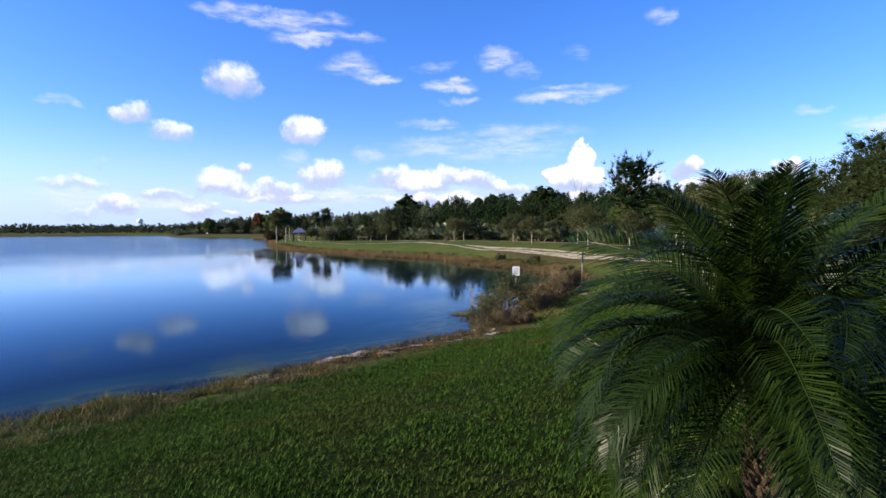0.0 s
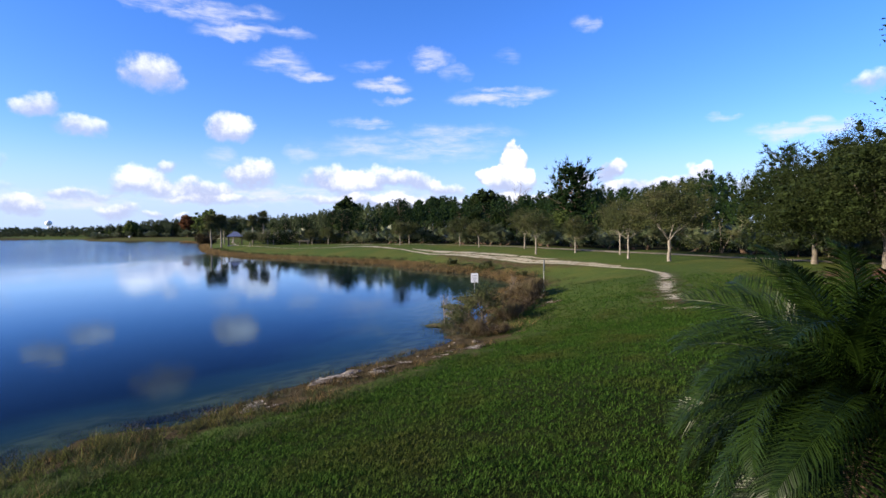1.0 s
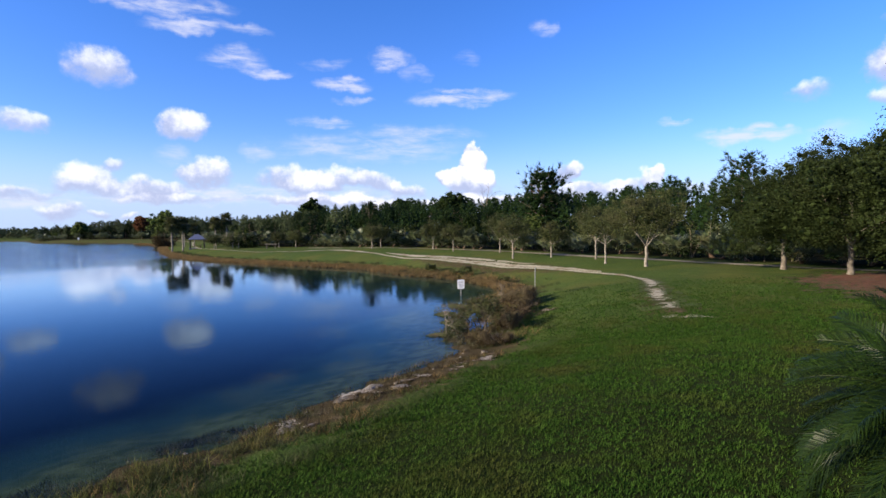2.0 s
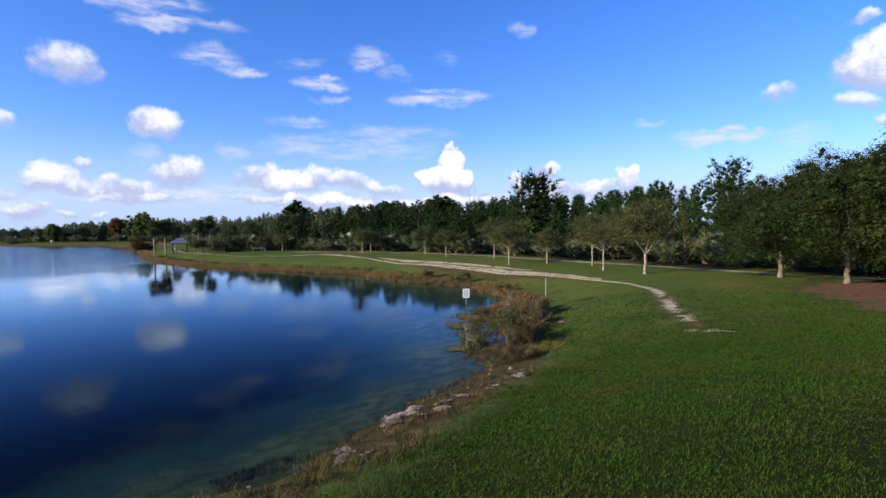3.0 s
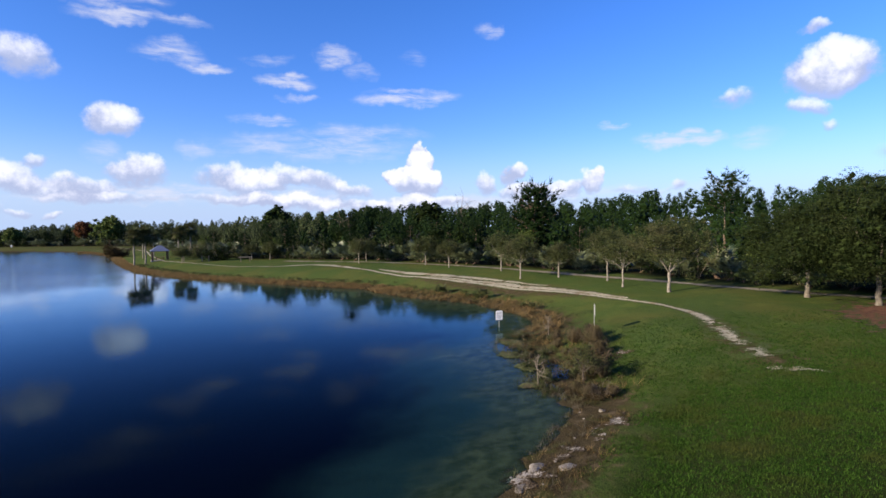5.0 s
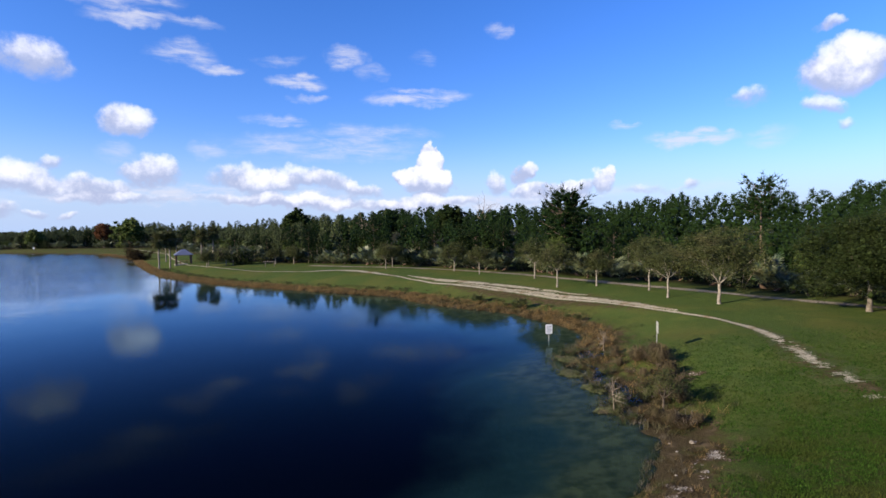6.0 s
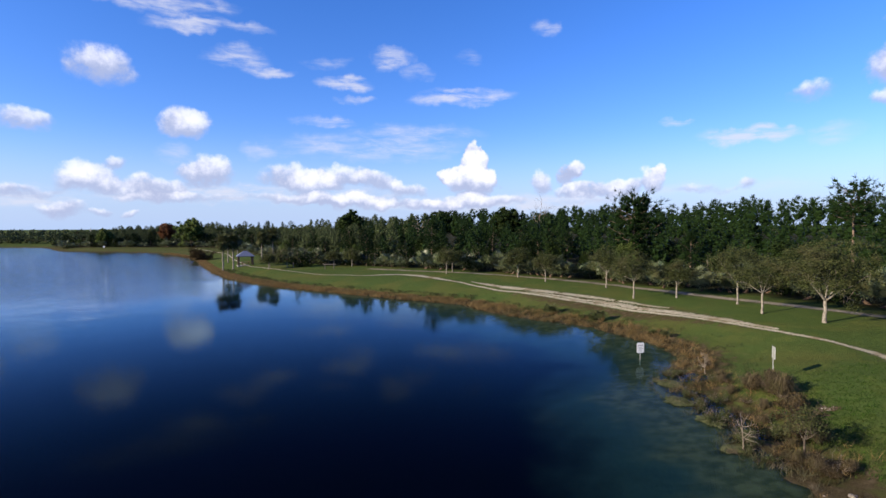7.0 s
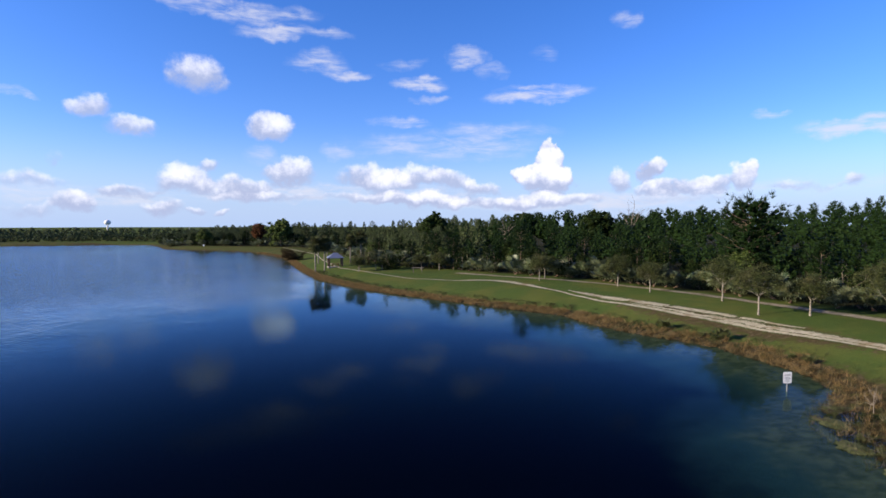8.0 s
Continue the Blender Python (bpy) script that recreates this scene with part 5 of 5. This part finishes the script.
# ---- signs ----
def sign(name, label, x, y, foot, top, plate_h, plate_w, turn, printed, face=WHITE_PAINT, note="white rectangular plate"):
    ob = thing(name, label, "sign", at=(x, y, foot), turn=turn)
    g = Geo()
    h = top - foot
    g.box((-.03, -.02, -.4), (.03, -.014, h - .02))
    g.box((-.03, -.014, -.4), (-.018, .014, h - .02))
    g.box((.018, -.014, -.4), (.03, .014, h - .02))
    part("post", g, GALV, ob)
    bm = bmesh.new()
    bmesh.ops.create_cube(bm, size=1, matrix=Matrix.Translation((0, -.026, h - plate_h / 2)) @ Matrix.Diagonal((plate_w, .006, plate_h, 1)))
    bmesh.ops.bevel(bm, geom=[e for e in bm.edges if abs(e.verts[0].co.y - e.verts[1].co.y) > .003], offset=.04, segments=3, affect="EDGES")
    me = bpy.data.meshes.new("plate")
    bm.to_mesh(me)
    bm.free()
    me.materials.append(face)
    plate = part("plate", me, None, ob, note)
    if printed:
        for zc, hh, ww in ((.16, .05, .36), (.02, .035, .3), (-.06, .035, .34), (-.14, .035, .26), (-.22, .025, .3)):
            b = Geo()
            zc += h - plate_h / 2
            b.box((-ww / 2, -.0335, zc - hh / 2), (ww / 2, -.0295, zc + hh / 2))
            part("print_bar", b, GREY_PRINT, plate)
    bolt = Geo()
    bolt.tube([(0, -.028, 0), (0, -.036, 0)], [.012, .010], 8)
    bolt = bolt.mesh("bolt", GALV)
    for dz in (.06, plate_h - .06):
        b = part("bolt", bolt, None, plate)
        b.matrix_basis = pose(0, 0, h - dz)


sign("lake_sign", "white notice sign on a steel post in the water", -3.54, 38.70, -.35, 1.20, .69, .54, 14, True)
sign("bank_sign", "grey metal sign on a tall steel post on the bank", 1.0, 31.3, .5, 2.66, .66, .5, 79, False, GALV, "bare grey metal plate")
sign("shore_sign", "small white sign on the far bank", -157.1, 201.0, 1.0, 2.2, .7, .6, 20, False)


# ---- the shelter ----
def shelter(x, y, turn):
    z = float(height([(x, y)])[0])
    ob = thing("picnic_shelter", "small open picnic shelter with a blue-grey hip roof", "shelter", at=(x, y, z), turn=turn)
    slab = Geo()
    slab.box((-1.7, -1.7, -.2), (1.7, 1.7, .06))
    part("floor_slab", slab, CONCRETE, ob, "weathered concrete floor slab")
    post = Geo()
    post.box((-.14, -.14, .06), (.14, .14, 2.1))
    post = post.mesh("post", TIMBER)
    for sx in (-1.4, 1.4):
        for sy in (-1.4, 1.4):
            part("post", post, None, ob).matrix_basis = pose(sx, sy, 0)
    beam = Geo()
    beam.box((-1.5, -.08, 1.95), (1.5, .08, 2.12))
    beam = beam.mesh("beam", TIMBER)
    for k in range(4):
        part("beam", beam, None, ob).matrix_basis = pose(0, 0, 0, 0, 0, 90 * k) @ pose(0, -1.4, 0)
    roof = Geo()
    e, r0, r1 = 1.8, 2.06, 3.15
    v = [(-e, -e, r0), (e, -e, r0), (e, e, r0), (-e, e, r0), (-.35, 0, r1), (.35, 0, r1)]
    low = [(a, b, c - .09) for a, b, c in v]
    roof.add(v + low, [(0, 1, 5, 4), (2, 3, 4, 5), (6, 10, 11, 7), (8, 11, 10, 9), (0, 6, 7, 1), (1, 7, 8, 2), (2, 8, 9, 3), (3, 9, 6, 0)])
    roof.add(v + low, [(1, 2, 5), (3, 0, 4), (7, 11, 8), (9, 10, 6)])
    roof = part("roof", roof, ROOF_BLUE, ob)
    table = Geo()
    table.box((-.9, -.4, .72), (.9, .4, .78))
    table.box((-.9, -.85, .42), (.9, -.6, .47))
    table.box((-.9, .6, .42), (.9, .85, .47))
    for sx in (-.65, .65):
        table.box((sx - .05, -.8, .36), (sx + .05, .8, .42))
        table.box((sx - .05, -.25, .08), (sx + .05, -.15, .72))
        table.box((sx - .05, .15, .08), (sx + .05, .25, .72))
    t = thing("picnic_table", "brown picnic table under the shelter roof", "table", at=(x, y, z), turn=turn)
    part("table_body", table, TIMBER, t)


shelter(-63.6, 114.8, 28)


# ---- rail and posts on the far lawn ----
PALE_TIMBER = surface("weathered_pale_timber", (.08, .07, .055), (.14, .125, .105), 8, 40, .85, .4, .01)


def lawn_post(x, y, tall):
    g = Geo()
    g.box((-.06, -.06, -.3), (.06, .06, tall))
    g.box((-.075, -.075, tall), (.075, .075, tall + .04))
    ob = thing("wooden_post", "pale weathered wooden post on the lawn", "post", "lawn posts", at=(x, y, float(height([(x, y)])[0])))
    part("shaft", g, PALE_TIMBER, ob)


def lawn_rail(x, y, turn):
    ob = thing("wooden_rail", "pale wooden post and rail barrier on the lawn", "rail", at=(x, y, float(height([(x, y)])[0])), turn=turn)
    for dx in (-.8, .8):
        g = Geo()
        g.box((dx - .06, -.06, -.3), (dx + .06, .06, 1.05))
        part("post", g, PALE_TIMBER, ob)
    g = Geo()
    g.box((-1.15, -.1, .82), (1.15, -.062, .98))
    part("rail", g, PALE_TIMBER, ob)


for px, py in ((-54.3, 104.6), (-50.7, 104.2), (-49.4, 104.1)):
    lawn_post(px, py, 1.05)
lawn_rail(-41.2, 100.0, 10)


# ---- far things ----
def water_tower(x, y):
    ob = thing("water_tower", "distant white water tower above the woods", "water tower", at=(x, y, 0))
    g = Geo()
    zs = np.linspace(-1, 1, 9)
    g.tube(np.column_stack([zs * 0, zs * 0, 14.8 + zs * 3.7]), 4.3 * np.sqrt(np.maximum(1 - zs ** 2, .02)), 16)
    part("tank", g, WHITE_PAINT, ob, smooth=True)
    c = Geo()
    c.tube([(0, 0, -2), (0, 0, 10.5)], [1.7, 1.1], 12)
    part("column", c, WHITE_PAINT, ob)


water_tower(-627, 652)
mast = thing("radio_mast", "thin distant radio mast", "mast", at=(-420, 548, 0))
mg = Geo()
mg.tube([(0, 0, -1), (0, 0, 9)], [.55, .35], 5)
part("lattice", mg, GALV, mast)


# ---- marl outcrops and stones on the bank ----
def outcrop(k, x, y, rx, ry, turn):
    a = np.linspace(0, 2 * np.pi, 16, endpoint=False)
    c, s = math.cos(turn), math.sin(turn)
    px, py = rx * np.cos(a), ry * np.sin(a)
    patch("marl_outcrop", np.column_stack([x + px * c - py * s, y + px * s + py * c]), CHALK, "pale crumbled marl showing on the lake bank", "bare earth", .05, .022, .8, 300 + k)


for k, (x, y, rx, ry) in enumerate(((-7.75, 13.2, .55, .3), (-6.5, 15.5, .6, .22), (-5.75, 16.7, .55, .2), (-4.9, 16.7, .45, .3), (-3.1, 18.6, .5, .2), (-2.2, 19.2, .4, .2), (1.0, 27.4, .35, .2))):
    outcrop(k, x, y, rx, ry, .95)


def stone_mesh(seed):
    r = np.random.default_rng(seed)
    bm = bmesh.new()
    bmesh.ops.create_icosphere(bm, subdivisions=1, radius=1)
    for v in bm.verts:
        v.co *= .75 + .5 * r.random()
        v.co.z *= .6
    me = bpy.data.meshes.new("stone")
    bm.to_mesh(me)
    bm.free()
    me.materials.append(PALE_STONE)
    return me


def rock(seed, x, y, wide, deep, tall, turn):
    """A pale weathered boulder sunk into the bank."""
    r = np.random.default_rng(seed)
    bm = bmesh.new()
    bmesh.ops.create_icosphere(bm, subdivisions=3, radius=1)
    f = r.normal(size=(4, 3)) * 2.2
    for v in bm.verts:
        c = np.array(v.co)
        v.co *= 1 + .16 * math.sin(f[0] @ c) + .12 * math.sin(2 * (f[1] @ c) + 1) + .06 * math.sin(4 * (f[2] @ c)) + .03 * r.normal()
        v.co.x, v.co.y, v.co.z = v.co.x * wide / 2, v.co.y * deep / 2, v.co.z * tall * .5
    me = bpy.data.meshes.new("boulder")
    bm.to_mesh(me)
    bm.free()
    me.materials.append(PALE_STONE)
    ob = tagged(new("boulder", me), "pale weathered rock sunk into the lake bank", "rock", "bank rocks")
    ob.matrix_basis = rise(x, y, 1.0, 1, turn)


for k, (x, y, wide, deep, tall, turn) in enumerate(((-7.5, 12.5, .6, .36, .10, 60), (-6.72, 14.85, .6, .25, .09, 62), (-5.98, 16.15, .7, .36, .14, 50),
                                                    (-5.1, 15.9, .6, .36, .12, 25), (-2.34, 20.6, .3, .22, .1, 10))):
    rock(420 + k, x, y, wide, deep, tall, turn)


STONES = [stone_mesh(400 + i) for i in range(4)]
rs = np.random.default_rng(41)
for x, y in scatter_line(rs, 90, -.15, 1.1, 11, 21):
    ob = tagged(new("stone", STONES[int(rs.integers(0, 4))]), "small pale stone on the lake bank", "stone", "bank stones")
    ob.matrix_basis = rise(x, y, .02 + .05 * rs.random() ** 2, 1, rs.random() * 360)


# ---- turf ----
def turf():
    """Tufts of broad grass blades on the part of the lawn that the path passes close by."""
    r = np.random.default_rng(51)
    g = Geo()
    for n, x0, x1, y0, y1, tall, wide, blades in ((118000, -12.5, 8, 2.5, 13, .062, .0080, 4), (92000, -8, 14, 9.5, 23, .070, .0105, 4), (60000, -4, 19, 16, 34, .075, .0135, 3)):
        p = np.column_stack([x0 + (x1 - x0) * r.random(n), y0 + (y1 - y0) * r.random(n)])
        d = inland(p)
        side, along = spread(PATH_LINE, p)
        clump = .8 + .2 * ripple(p[:, 0], p[:, 1], 1.2) + .2 * ripple(p[:, 0] + .7 * p[:, 1], p[:, 1], 4.3) + .2 * ripple(p[:, 0], p[:, 1] - .6 * p[:, 0], 9.7)
        # thinned over an oval, baring dark ground in place of shade on the lawn
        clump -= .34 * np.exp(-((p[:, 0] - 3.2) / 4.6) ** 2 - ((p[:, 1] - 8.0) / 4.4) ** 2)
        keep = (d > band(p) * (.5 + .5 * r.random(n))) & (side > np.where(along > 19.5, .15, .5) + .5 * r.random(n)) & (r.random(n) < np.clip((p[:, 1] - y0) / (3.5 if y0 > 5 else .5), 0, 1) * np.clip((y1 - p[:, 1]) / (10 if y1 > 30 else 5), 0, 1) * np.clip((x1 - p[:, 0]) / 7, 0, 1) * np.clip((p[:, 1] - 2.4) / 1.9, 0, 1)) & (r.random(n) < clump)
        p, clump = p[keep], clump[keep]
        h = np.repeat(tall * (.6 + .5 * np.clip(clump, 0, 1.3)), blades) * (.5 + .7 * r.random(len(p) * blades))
        a = r.random(len(h)) * 6.28
        way = np.column_stack([np.cos(a), np.sin(a)])
        q = np.repeat(p, blades, axis=0) + way * (.05 * r.random(len(h)))[:, None]
        root = np.column_stack([q, height(q) + .03 * ripple(q[:, 0], q[:, 1], .8) - .006])
        tip = root + np.column_stack([way * (h * (.3 + 1.0 * r.random(len(h))))[:, None], h])
        g.blades(root, tip, np.column_stack([-way[:, 1], way[:, 0], a * 0]) * wide)
    solid("lawn_grass", g, TURF_LEAF, "short thick green lawn grass", "grass", "stuff")


turf()
